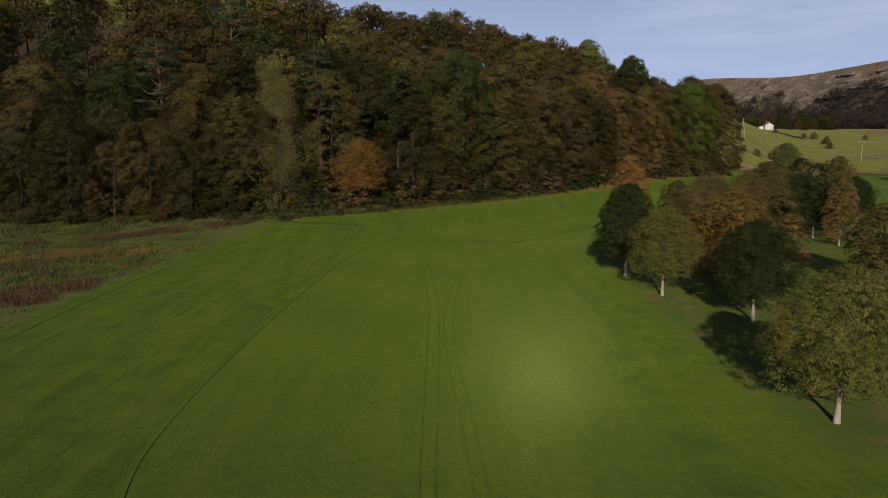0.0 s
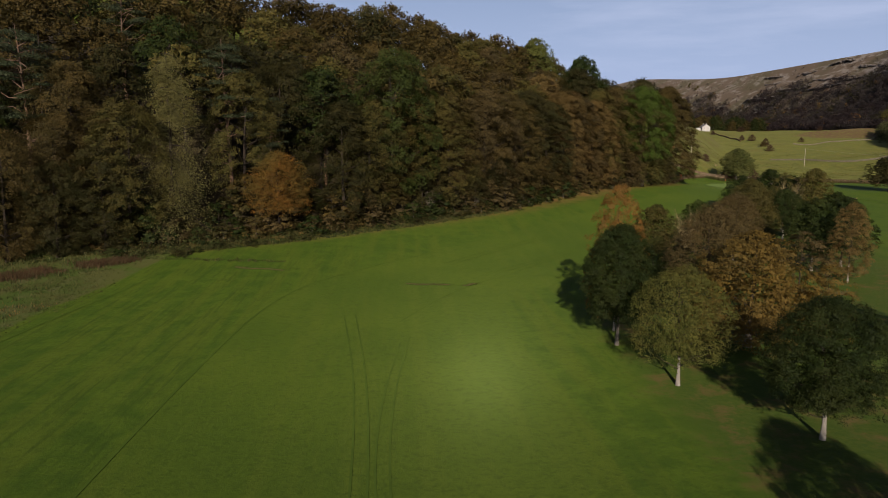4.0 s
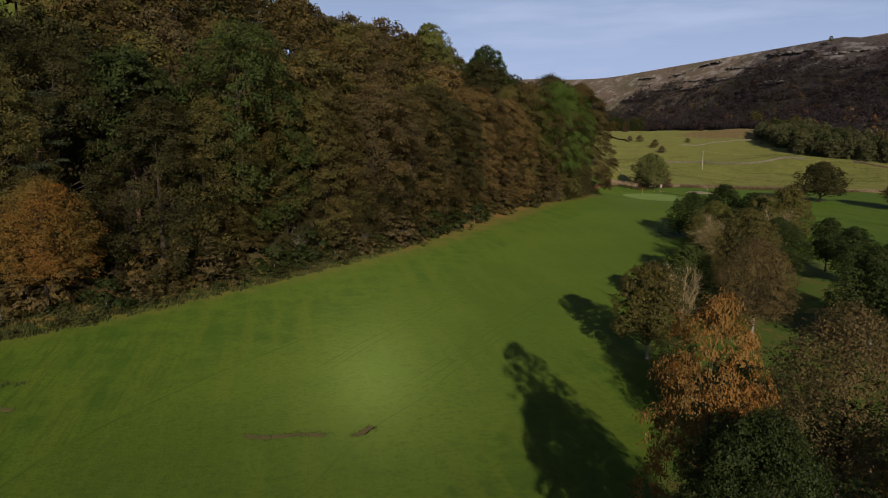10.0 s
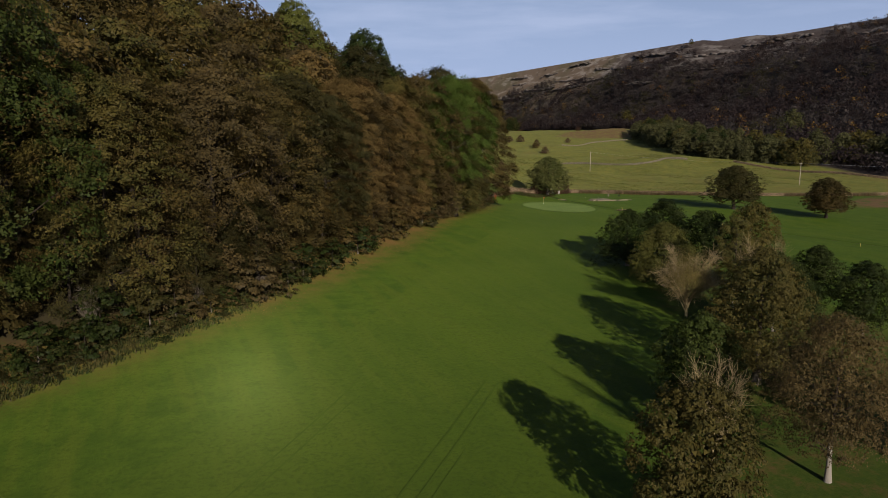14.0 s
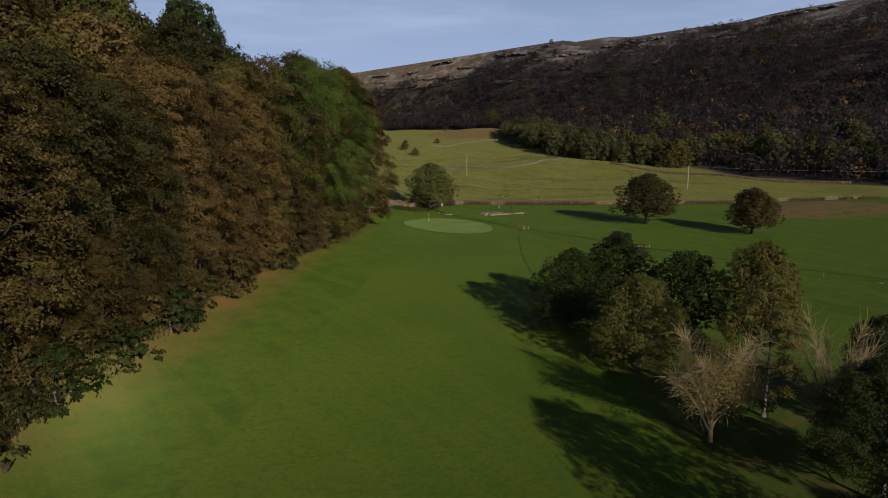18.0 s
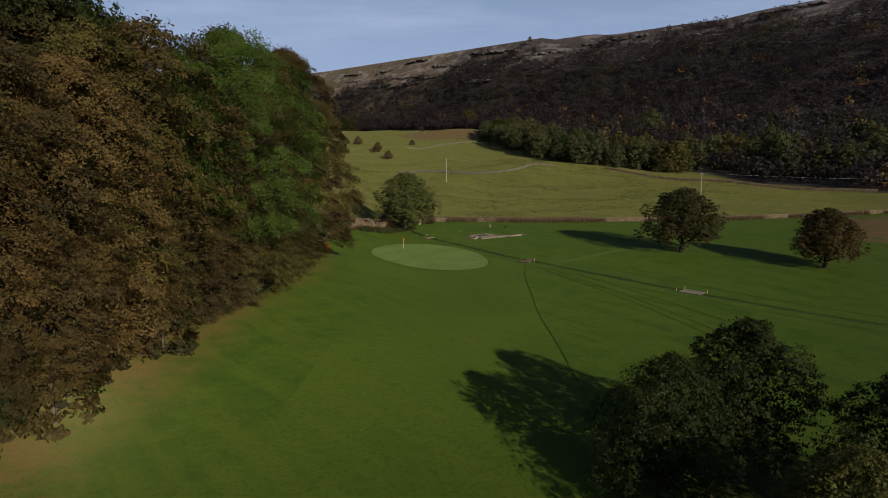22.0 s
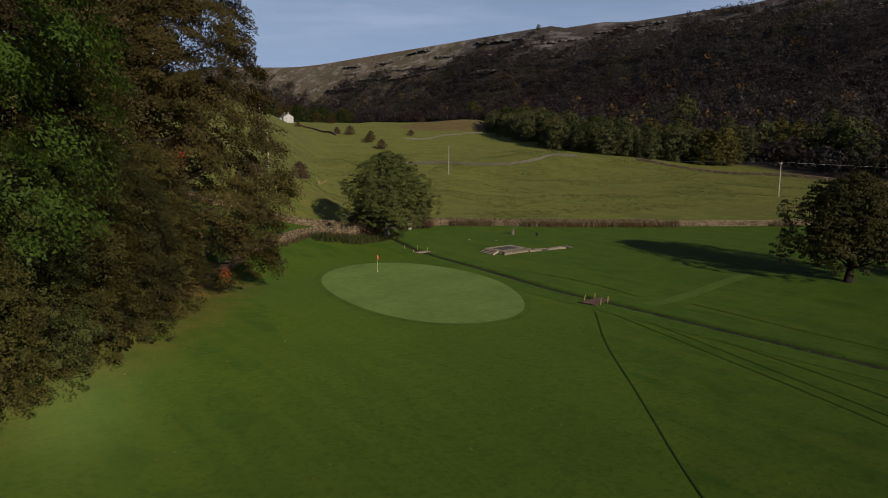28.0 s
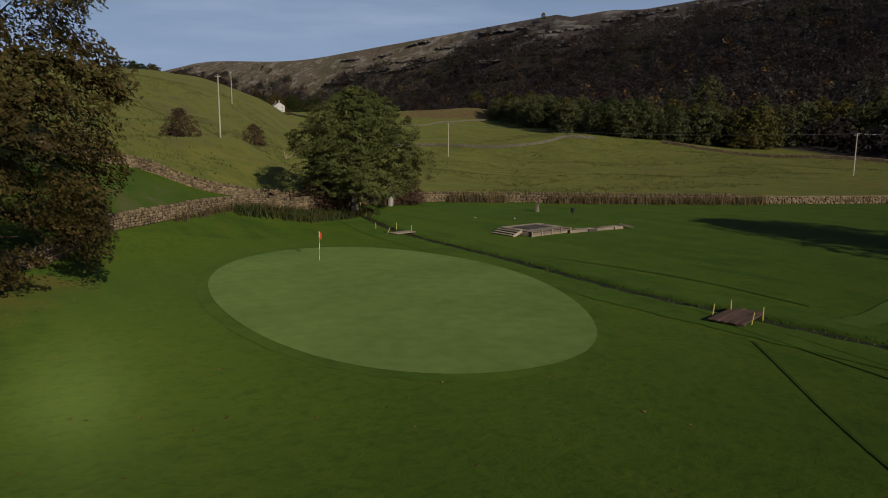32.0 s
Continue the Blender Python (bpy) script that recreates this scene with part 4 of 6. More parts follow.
def make_pine(seed, height, radius, plates=26, per=420, size=0.17, bare=0.45, trunk=0.3):
    """An old pine: a bare stem that forks above, and flat cushions of needles on crooked limbs."""
    rnd = np.random.default_rng(seed)
    k = np.linspace(0, 1, 7)
    wave = np.c_[0.5 * np.sin(k * 3 + seed), 0.5 * np.cos(k * 2.3 + seed), k * height * 0.97]
    pieces = [tube(wave, trunk * (1.15 - k), 7)]
    pos, nrm = [], []
    for i in range(plates):
        h = bare + (0.98 - bare) * (i + rnd.random()) / plates
        a = i * 2.39996 + rnd.normal() * 0.4
        r = radius * (0.35 + 0.65 * rnd.random()) * np.clip(1.25 - ((h - bare) / (1 - bare)) ** 2.2, 0.25, 1)
        root = np.array([np.interp(h - 0.05, k, wave[:, j]) for j in range(3)])
        c = root + np.array([np.cos(a) * r, np.sin(a) * r, 0.05 * height * (0.3 + rnd.random())])
        mid = (root + c) / 2 + rnd.normal(size=3) * 0.03 * height + np.array([0, 0, -0.01 * height])
        pieces.append(tube([root, mid, c], (trunk * 0.34, trunk * 0.24, trunk * 0.08), 5))
        w = radius * rnd.uniform(0.28, 0.5)
        d = unit(rnd.normal(size=(per, 3)))
        d[:, 2] = np.abs(d[:, 2]) - 0.2
        pos.append(c + d * np.array([w, w, 0.42 * w]) * rnd.random((per, 1)) ** 0.4)
        nrm.append(unit(d + np.array([0, 0, 0.5]) + 0.45 * rnd.normal(size=(per, 3))))
    for i in range(9):   # dead stubs on the bare stem
        h = bare * (0.35 + 0.65 * rnd.random())
        root = np.array([np.interp(h, k, wave[:, j]) for j in range(3)])
        a, ln = rnd.random() * 6.283, radius * rnd.uniform(0.3, 0.8)
        pieces.append(tube([root, root + np.array([np.cos(a) * ln * 0.6, np.sin(a) * ln * 0.6, 0.1 * ln]), root + np.array([np.cos(a) * ln, np.sin(a) * ln, 0.35 * ln])], (0.10, 0.07, 0.02), 4))
    pos, nrm = np.vstack(pos), np.vstack(nrm)
    v, f = leaf_sprays(pos, nrm, size * (0.6 + 0.8 * rnd.random(len(pos))), rnd, 0.35)
    tv, tf = joined(pieces)
    return raw_mesh("trunk", tv, tf, M_PINEBARK, True), raw_mesh("crown", v, f, L_PINE)


def make_larch(seed, height, radius, leaves, size, base=0.12, gap=0.055, sag=0.45, trunk=0.3, taper=0.42):
    """A conifer of drooping whorled branches hung with needle sprays."""
    rnd = np.random.default_rng(seed)
    pieces = [tube([(0, 0, 0), (0.1, 0, height * 0.5), (0, 0.1, height)], (trunk * 1.3, trunk * 0.7, 0.04), 7)]
    pos, nrm = [], []
    levels = np.arange(base, 0.98, gap)
    per = leaves // (len(levels) * 5)
    for hv in levels:
        rad_here = radius * (1.03 - hv) ** taper * (0.7 + 0.5 * rnd.random())
        for b in range(5):
            a = rnd.random() * 6.283
            length = rad_here * (0.25 + 0.95 * rnd.random())
            z = height * (hv + 0.02 * rnd.normal())
            q = np.linspace(0, 1, 5)
            br = np.c_[np.cos(a) * length * q, np.sin(a) * length * q, z + length * (0.15 * q - sag * q ** 2)]
            pieces.append(tube(br, 0.06 * (1.1 - q) * trunk * 3, 4))
            s = rnd.random(per) ** 0.7
            p = np.c_[np.interp(s, q, br[:, 0]), np.interp(s, q, br[:, 1]), np.interp(s, q, br[:, 2])]
            spread = 0.13 * length + 0.25
            p = p + rnd.normal(size=(per, 3)) * np.array([spread, spread, spread * 0.35])
            p[:, 2] -= np.abs(rnd.normal(size=per)) * sag * spread * 1.6
            pos.append(p)
            nrm.append(unit(rnd.normal(size=(per, 3)) + np.array([np.cos(a) * 0.5, np.sin(a) * 0.5, 0.7])))
    pos, nrm = np.vstack(pos), np.vstack(nrm)
    v, f = leaf_sprays(pos, nrm, size * (0.6 + 0.8 * rnd.random(len(pos))), rnd, 0.35)
    tv, tf = joined(pieces)
    return raw_mesh("trunk", tv, tf, M_DARKBARK, True), raw_mesh("crown", v, f, L_LARCH)


def make_bare(seed, height, spread, stems=7, twigs=260, stout=1.0, rise=0.55):
    """A leafless tree: forked stems and a haze of thin twigs."""
    rnd = np.random.default_rng(seed)
    main = [tube([(0, 0, 0), (0.05, 0.02, height * 0.25), (0.0, 0.1, height * 0.5)], (0.2, 0.14, 0.08), 7)]
    tips = []
    for i in range(stems):
        a = i * 6.283 / stems + rnd.normal() * 0.3
        s0 = height * (0.06 + 0.22 * rnd.random())
        r = spread * (0.5 + 0.5 * rnd.random())
        zt = height * (0.45 + 0.55 * rnd.random())
        pth = [(0, 0, s0), (np.cos(a) * r * 0.35, np.sin(a) * r * 0.35, s0 + (zt - s0) * 0.45), (np.cos(a) * r * 0.75, np.sin(a) * r * 0.75, s0 + (zt - s0) * 0.8), (np.cos(a) * r, np.sin(a) * r, zt)]
        main.append(tube(pth, np.array((0.085, 0.06, 0.035, 0.012)) * stout, 5))
        tips.append(np.array(pth))
    fine = []
    for i in range(twigs):
        pth = tips[rnd.integers(stems)]
        s = 0.25 + 0.75 * rnd.random()
        q = np.linspace(0, 1, 4)
        a = np.array([np.interp(s, q, pth[:, j]) for j in range(3)])
        dr = unit(rnd.normal(size=3) * 0.8 + np.array([a[0], a[1], 0]) / spread * 0.9 + np.array([0, 0, rise]))
        ln = height * (0.08 + 0.14 * rnd.random())
        e = a + dr * ln
        m = (a + e) / 2 + rnd.normal(size=3) * 0.08 * ln
        fine.append(tube([a, m, e], np.array((0.022, 0.016, 0.005)) * stout, 3))
    v, f = joined(main)
    v2, f2 = joined(fine)
    return raw_mesh("trunk", v, f, M_TWIG, True), raw_mesh("crown", v2, f2, M_TWIG)


def place_tree(name, proto, x, y, scale, leaf, label, category="tree", group="", turn=None, bark=None, sink=0.1, tall=1.0):
    root = new(name)
    root.empty_display_size = 0.5
    rz = random.random() * 360 if turn is None else turn
    root.matrix_world = pose(x, y, float(land(x, y)) - sink, 0, 0, rz) @ Matrix.Diagonal((scale, scale, scale * tall, 1))
    trunk_me, crown_me = proto
    t = part("trunk", trunk_me, root)
    c = part("crown", crown_me, root)
    if bark:
        t.material_slots[0].link = 'OBJECT'
        t.material_slots[0].material = bark
    if leaf:
        c.material_slots[0].link = 'OBJECT'
        c.material_slots[0].material = leaf
    return tagged(root, label, category, group)


# crowns seen closely over the fairway's edge, unit size about ten metres
YOUNG = [make_tree(11 + i, ("round", "oval", "round", "oval")[i], 10.0, (3.9, 3.6, 4.1, 3.5)[i], 0.22, 60, 22000, 0.11, 0.8, 0.1, 0.17, 34, 14, 0, 0.30, 0.5, 2000, 0.4) for i in range(4)]
THIN = [make_tree(31 + i, "oval", 10.0, 3.0, 0.12, 34, 10000, 0.095, 0.8, 0.4, 0.13, 9, 24, 0, 0.42) for i in range(2)]
DENSE = [make_tree(41 + i, "round", 10.0, 5.0, 0.12, 90, 42000, 0.092, 0.75, 0.12, 0.3, 34, 14, 0, 0.34, 0.5, 3000, 0.4) for i in range(2)]
BROAD = make_tree(43, "round", 10.0, 5.1, 0.19, 74, 62000, 0.092, 0.85, 0.0, 0.3, 34, 14, 0, 0.32, 0.5, 4000, 0.35)
CLOSE = [make_tree(111 + i, ("round", "oval", "oval")[i], 10.0, (3.9, 3.6, 4.0)[i], 0.25, 90, (86000, 86000, 34000)[i], 0.066, 0.85, 0.1, 0.17, 40, 22, 0, 0.34, 0.5, 3000, 0.5) for i in range(3)]
SOLO = [make_tree(141 + i, "round", 10.0, 5.3, 0.2, 80, 34000, 0.13, 0.7, 0.05, 0.34, 34, 16, 0, 0.32, 0.5, 4000, 0.35) for i in range(2)]
BIRCH = [make_tree(151 + i, "oval", 10.0, 3.0, 0.10, 64, 30000, 0.065, 0.85, 0.3, 0.11, 16, 30, 0, 0.36, 0.5, 0, 0.45) for i in range(2)]
HAW = [make_tree(161 + i, "dome", 4.0, 2.3, 0.02, 30, 6000, 0.085, 0.8, 0.1, 0.1, 14, 10, 0, 0.3, 0.5, 600, 0.5) for i in range(2)]
SHRUB = [make_tree(45 + i, "dome", 4.0, 2.6, 0.0, 18, 1700, 0.18, 0.6, 0.2, 0.08, 8, 8, 0, 0.42) for i in range(2)]
# forest trees, unit size about twenty-five metres: beeches in flat hanging sprays, others rounder
NEAR = [fan_tree(56 + i, ("dome", "oval", "dome")[i], 25.0, (8.6, 7.8, 8.8)[i], 0.03, 640, 88, 0.15, 2.3, 1.0, 0.38) for i in range(3)]
LAST = fan_tree(60, "dome", 25.0, 8.1, 0.02, 1600, 165, 0.110, 1.9, 1.0, 0.42, boughs=44, lump=0.10, inner=0.45, limbs=16, trunk=0.5)
LUSH = fan_tree(59, "round", 25.0, 7.6, 0.26, 680, 140, 0.105, 1.7, 1.2, 0.6, 0.14, 0.6, 0.8, 34, 0.17, trunk=0.5)
EDGE = [fan_tree(51 + i, ("dome", "oval", "dome")[i], 25.0, (8.6, 7.8, 9.0)[i], 0.03, 560, 56, 0.19, 2.5, 1.0, 0.35) for i in range(3)]
LEAFY = [fan_tree(48 + i, ("dome", "oval")[i], 25.0, (8.4, 7.6)[i], 0.04, 560, 54, 0.19, 1.9, 1.2, 0.55, 0.14, 0.6, 0.75, 26, 0.17) for i in range(2)]
BACK = [fan_tree(61 + i, ("round", "oval", "round")[i], 25.0, (7.8, 7.0, 8.2)[i], 0.2, 230, 28, 0.36, 2.8, 1.1, 0.35, 0.12, boughs=22, limbs=6, trunk=0.4, top_only=0.2) for i in range(3)]
HIGH = [fan_tree(66 + i, ("round", "oval")[i], 25.0, (7.6, 7.0)[i], 0.3, 150, 20, 0.5, 3.2, 1.2, 0.3, 0.14, boughs=18, limbs=5, trunk=0.4, top_only=0.35) for i in range(2)]
FARTREE = [make_tree(71 + i, ("round", "oval", "dome")[i], 10.0, (4.4, 3.7, 4.8)[i], 0.0, 34, 2400, 0.25, 0.8, 0.0, 0.2, 14, 4, 0, 0.6, 0.6, 500, 0.5) for i in range(3)]
LARCH = make_larch(81, 25.0, 7.6, 44000, 0.12, 0.06, 0.05, 0.85)
PINE = make_pine(82, 25.0, 4.6)
BARE = [make_bare(91, 8.5, 3.9, 18, 1700), make_bare(92, 7.0, 1.7, 22, 1100, 0.6, 1.6)]

random.seed(5)
# the planted belt beside the fairway
for nm, proto, x, y, s, tall, leaf, label, bark in (
    ("lime_tree", CLOSE[0], 25.1, 44.0, 1.0, 1.05, L_LIMEGOLD, "young broadleaf tree turning olive with pale trunk", M_BIRCH),
    ("lime_tree", CLOSE[1], 30.5, 70.2, 1.0, 1.04, L_DARK, "dark green young tree with pale trunk on grass", M_BIRCH),
    ("lime_tree", CLOSE[2], 24.6, 81.6, 0.9, 1.18, L_LIMEGOLD, "young tree with thinning olive-gold leaves", M_BIRCH),
    ("lime_tree", CLOSE[1], 23.2, 93.7, 1.03, 1.22, L_DARK, "dense dark green young tree over mown grass", M_BARK),
    ("beech_tree", DENSE[0], 36.5, 92.5, 1.2, 1.0, L_GOLD, "broad tree with golden brown autumn leaves", M_BARK),
    ("birch_tree", BIRCH[0], 24.5, 99.0, 0.98, 1.66, L_BIRCH, "slender birch with thin orange leaves and white stem", M_BIRCH),
    ("cherry_tree", CLOSE[2], 37.5, 104.5, 1.3, 1.05, L_BROWN, "young tree with dull brown leaves", M_BARK),
    ("cherry_tree", THIN[1], 46.0, 100.0, 1.15, 0.95, L_BROWN, "young tree with sparse brown leaves", M_BARK),
    ("oak_tree", YOUNG[2], 38.0, 115.5, 0.7, 1.0, L_GREEN, "small green oak in the planted belt", M_BARK),
    ("cherry_tree", BIRCH[1], 39.4, 125.4, 0.72, 0.95, L_YELLOW, "low sparse tree with yellowing leaves and dark stems", M_DARKBARK),
    ("oak_tree", YOUNG[3], 42.8, 136.2, 0.94, 1.12, L_OLIVE, "green pointed young oak beside the fairway", M_BARK),
    ("oak_tree", YOUNG[1], 55.8, 149.5, 0.92, 1.08, L_GREEN, "green young oak behind a bare tree", M_BARK),
    ("cherry_tree", CLOSE[2], 57.5, 138.7, 1.12, 1.1, L_BROWN, "spreading tree with brown leaves and pale trunk", M_BIRCH),
    ("oak_tree", YOUNG[1], 67.9, 132.8, 1.1, 1.08, L_DARK, "dark green tree inside the planted belt", M_BIRCH),
    ("oak_tree", YOUNG[0], 75.0, 136.2, 1.15, 1.0, L_DARK, "dark green round tree inside the planted belt", M_BIRCH),
    ("birch_tree", BIRCH[1], 67.7, 123.3, 1.0, 1.2, L_RUSSET, "slender birch with russet leaves and white stem", M_BIRCH),
    ("oak_tree", YOUNG[0], 53.0, 86.0, 1.1, 1.0, L_OLIVE, "olive tree shading the grass of the belt", M_BARK),
    ("birch_tree", THIN[0], 43.0, 90.0, 0.8, 1.15, L_GOLD, "thin golden birch in the planted belt", M_BIRCH),
    ("oak_tree", DENSE[0], 68.4, 155.0, 1.1, 1.22, L_OLIVE, "tall olive-leaved tree inside the belt", M_BARK),
    ("ash_tree", YOUNG[0], 92.0, 161.0, 0.95, 1.0, L_DARK, "dark bushy ash in the planted belt", M_BIRCH),
    ("oak_tree", YOUNG[3], 96.4, 171.2, 0.85, 1.1, L_DARK, "small dark pointed tree in the planted belt", M_DARKBARK),
    ("oak_tree", CLOSE[0], 80.7, 164.1, 1.08, 0.98, L_DARK, "dense dark oak shading the belt's grass", M_BIRCH),
    ("willow_tree", DENSE[1], 88.5, 191.5, 1.0, 1.0, L_YELLOW, "yellow-green bushy tree at the fairway's edge", M_BARK),
    ("alder_tree", DENSE[0], 92.5, 205.5, 0.98, 1.02, L_DARK, "very dark green round tree casting a long shadow", M_BARK),
    ("alder_tree", YOUNG[2], 99.0, 204.0, 1.1, 1.08, L_DARK, "dark green tree in the corner of the belt", M_BARK),
    ("alder_tree", YOUNG[0], 98.5, 193.5, 1.1, 1.02, L_DARK, "dark green round-topped tree of the belt", M_BARK),
    ("birch_tree", THIN[1], 87.6, 176.8, 1.2, 1.08, L_OLIVE, "tall thin birch with few olive leaves", M_BIRCH),
    ("birch_tree", YOUNG[3], 99.5, 185.0, 1.1, 1.22, L_OLIVE, "olive tree with thin top in the belt", M_BIRCH),
):
    place_tree(nm, proto, x, y, s, leaf, label, "tree", "trees of the planted belt", bark=bark, tall=tall)
for proto, x, y, s, label in ((BARE[0], 79.2, 176.4, 1.1, "leafless pale tree with spreading twigs"), (BARE[1], 51.2, 143.2, 1.18, "leafless upright tree with reddish twigs"), (BARE[1], 84.5, 169.5, 1.55, "leafless brush of pale upright twigs")):
    bt = place_tree("bare_tree", proto, x, y, s, None, label, "tree", "trees of the planted belt", sink=0.1)
    if proto is BARE[0]:
        rnd = np.random.default_rng(17)
        ld = unit(rnd.normal(size=(8600, 3)) + np.array([-0.5, 0.3, 0.5]))
        lp = ld * np.array([3.9, 3.9, 3.4]) * (0.35 + 0.65 * rnd.random((8600, 1))) + np.array([-0.3, 0.1, 5.2])
        v, f = leaf_sprays(lp, unit(ld + np.array([0, -0.3, 0.4]) + 0.4 * rnd.normal(size=ld.shape)), 0.062 * (0.6 + 0.8 * rnd.random(8600)), rnd)
        part("last_leaves", raw_mesh("last_leaves", v, f, L_STRAW), bt, "thin golden leaves left on the twigs")

# two spreading trees on the next hole and the ash by the ditch
place_tree("sycamore_tree", SOLO[1], 174.2, 260.8, 1.28, L_DARKOLIVE, "broad dark olive sycamore standing alone on grass", turn=30, bark=M_DARKBARK)
place_tree("chestnut_tree", SOLO[0], 182.0, 236.6, 1.08, L_BEECH, "round chestnut with rusting leaves on grass", turn=80, bark=M_DARKBARK)
place_tree("ash_tree", BROAD, 148.8, 321.6, 1.4, L_ASH, "full green ash tree beside the ditch and wall", turn=10, bark=M_BARK)

# the hanging wood: its front rows, then the rows behind up the slope
def wood_place(u, d):
    v = np.interp(u, EDGE_U, EDGE_V) + d / 0.97
    return (u - v) * 0.70711, (u + v) * 0.70711


def wood_leaf(u, row):
    r = random.random()
    if u < 72:
        return (L_DARK, "dark green forest tree") if r < 0.3 else (L_DARKOLIVE, "dark olive forest tree") if r < 0.6 else (L_BEECH, "forest tree with dull brown-green leaves") if r < 0.88 else (L_OLIVE, "olive forest tree")
    if u < 118:
        return (L_DARK, "dark green forest tree") if r < 0.28 else (L_DARKOLIVE, "dark olive forest tree") if r < 0.55 else (L_BEECH, "forest tree with dull brown-green leaves") if r < 0.84 else (L_OLIVE, "olive forest tree")
    if u < 200 or row > 1:
        return (L_BEECH, "beech with bronze-brown turning leaves") if r < 0.5 else (L_DARKOLIVE, "dark olive beech") if r < 0.72 else (L_OLIVE, "olive-leaved beech") if r < 0.9 else (L_BROWN, "beech with brown autumn leaves")
    if u < 246:
        return (L_RUSSET, "beech with russet-brown autumn leaves") if r < 0.5 else (L_OLIVE, "olive-leaved beech") if r < 0.75 else (L_BROWN, "beech with brown autumn leaves")
    return (L_BROWN, "beech with bronze leaves") if r < 0.4 else (L_DARK, "dark green forest tree") if r < 0.6 else (L_OLIVE, "olive-leaved beech")


for row, (d, gap, protos) in enumerate(((4.0, 9.6, EDGE), (13.0, 10.0, BACK), (22.0, 10.0, BACK), (33.0, 10.5, BACK), (45.0, 11.0, HIGH), (58.0, 12.0, HIGH), (72.0, 13.0, HIGH))):
    u = 22.0 + 3.7 * row
    while u < 284 - row * 2.5:
        uu, ddp = u + random.uniform(-2, 2), d + random.uniform(-2.5, 2.5)
        x, y = wood_place(uu, ddp)
        leaf, label = wood_leaf(uu, row)
        s = np.interp(uu, (60, 150, 230, 280), (0.95, 0.99, 1.05, 1.02)) * (random.uniform(0.84, 1.06) if row else random.uniform(0.94, 1.1))
        u += gap * random.uniform(0.85, 1.15)
        if row < 2 and (abs(uu - 248) < (9, 4)[row] or abs(uu - 132.6) < 6 or abs(uu - 84) < 6.5 or False) or row == 0 and (abs(uu - 52.8) < 4.5 or abs(uu - 99.6) < 5 or abs(uu - 66) < 7):
            continue
        pool = LEAFY if row == 1 and uu < 112 else protos if row else (NEAR if uu > 188 else EDGE if leaf in (L_BEECH, L_BROWN, L_OLIVE, L_DARKOLIVE) else LEAFY)
        place_tree("forest_tree", random.choice(pool), x, y, s, leaf, label + (" at the wood's edge" if row == 0 else " in the hanging wood"), "tree", "trees of the hanging wood", bark=M_DARKBARK)
# low boughs and young beeches that close the wood's front down to the ground
u = 106.0
while u < 283:
    x, y = wood_place(u, random.uniform(-0.5, 2.5) + (4.0 if u < 152 else 0.0))
    leaf, label = wood_leaf(u, 0)
    if abs(u - 116) > 5:
        place_tree("young_beech", random.choice(NEAR if u > 150 else EDGE), x, y, random.uniform(0.34, 0.50), leaf, "low spreading " + label.replace("forest tree", "beech") + " at the wood's foot", "tree", "young trees at the wood's foot", bark=M_DARKBARK)
    u += random.uniform(5.0, 8.0)
for x, y, k in ((-94, 137, 0.8), (-84.5, 136.5, 0.7), (-76, 138, 0.85), (-67.5, 138.5, 0.62), (-60.5, 139.5, 0.8), (-54, 142, 0.6), (-48, 146.5, 0.7), (-88, 147, 0.95), (-72, 149, 0.9), (-57, 150, 0.85)):
    place_tree("forest_tree", random.choice(LEAFY + EDGE), x, y, k, random.choice((L_DARK, L_DARKOLIVE, L_BEECH, L_DARKOLIVE)), "dark olive bushy tree at the wood's corner", "tree", "trees of the hanging wood", bark=M_DARKBARK)
for uu, dd_, k, leaf in ((236, -1.0, 0.55, L_BROWN), (242.5, -3.0, 0.58, L_BROWN), (249, -4.5, 0.58, L_OLIVE), (255.5, -3.5, 0.60, L_ASH), (262, -2.5, 0.62, L_OLIVE), (269, -2.0, 0.60, L_DARKOLIVE), (276, -1.5, 0.58, L_OLIVE)):
    x, y = wood_place(uu, dd_)
    place_tree("young_beech", random.choice(NEAR), x, y, k, leaf, "spreading olive beech hanging over the fairway's edge", "tree", "young trees at the wood's foot", bark=M_DARKBARK)
RED_SPRAYS = ((106.4, 287.6, 18.3), (109.9, 288.0, 7.6), (110.5, 288.6, 7.2))
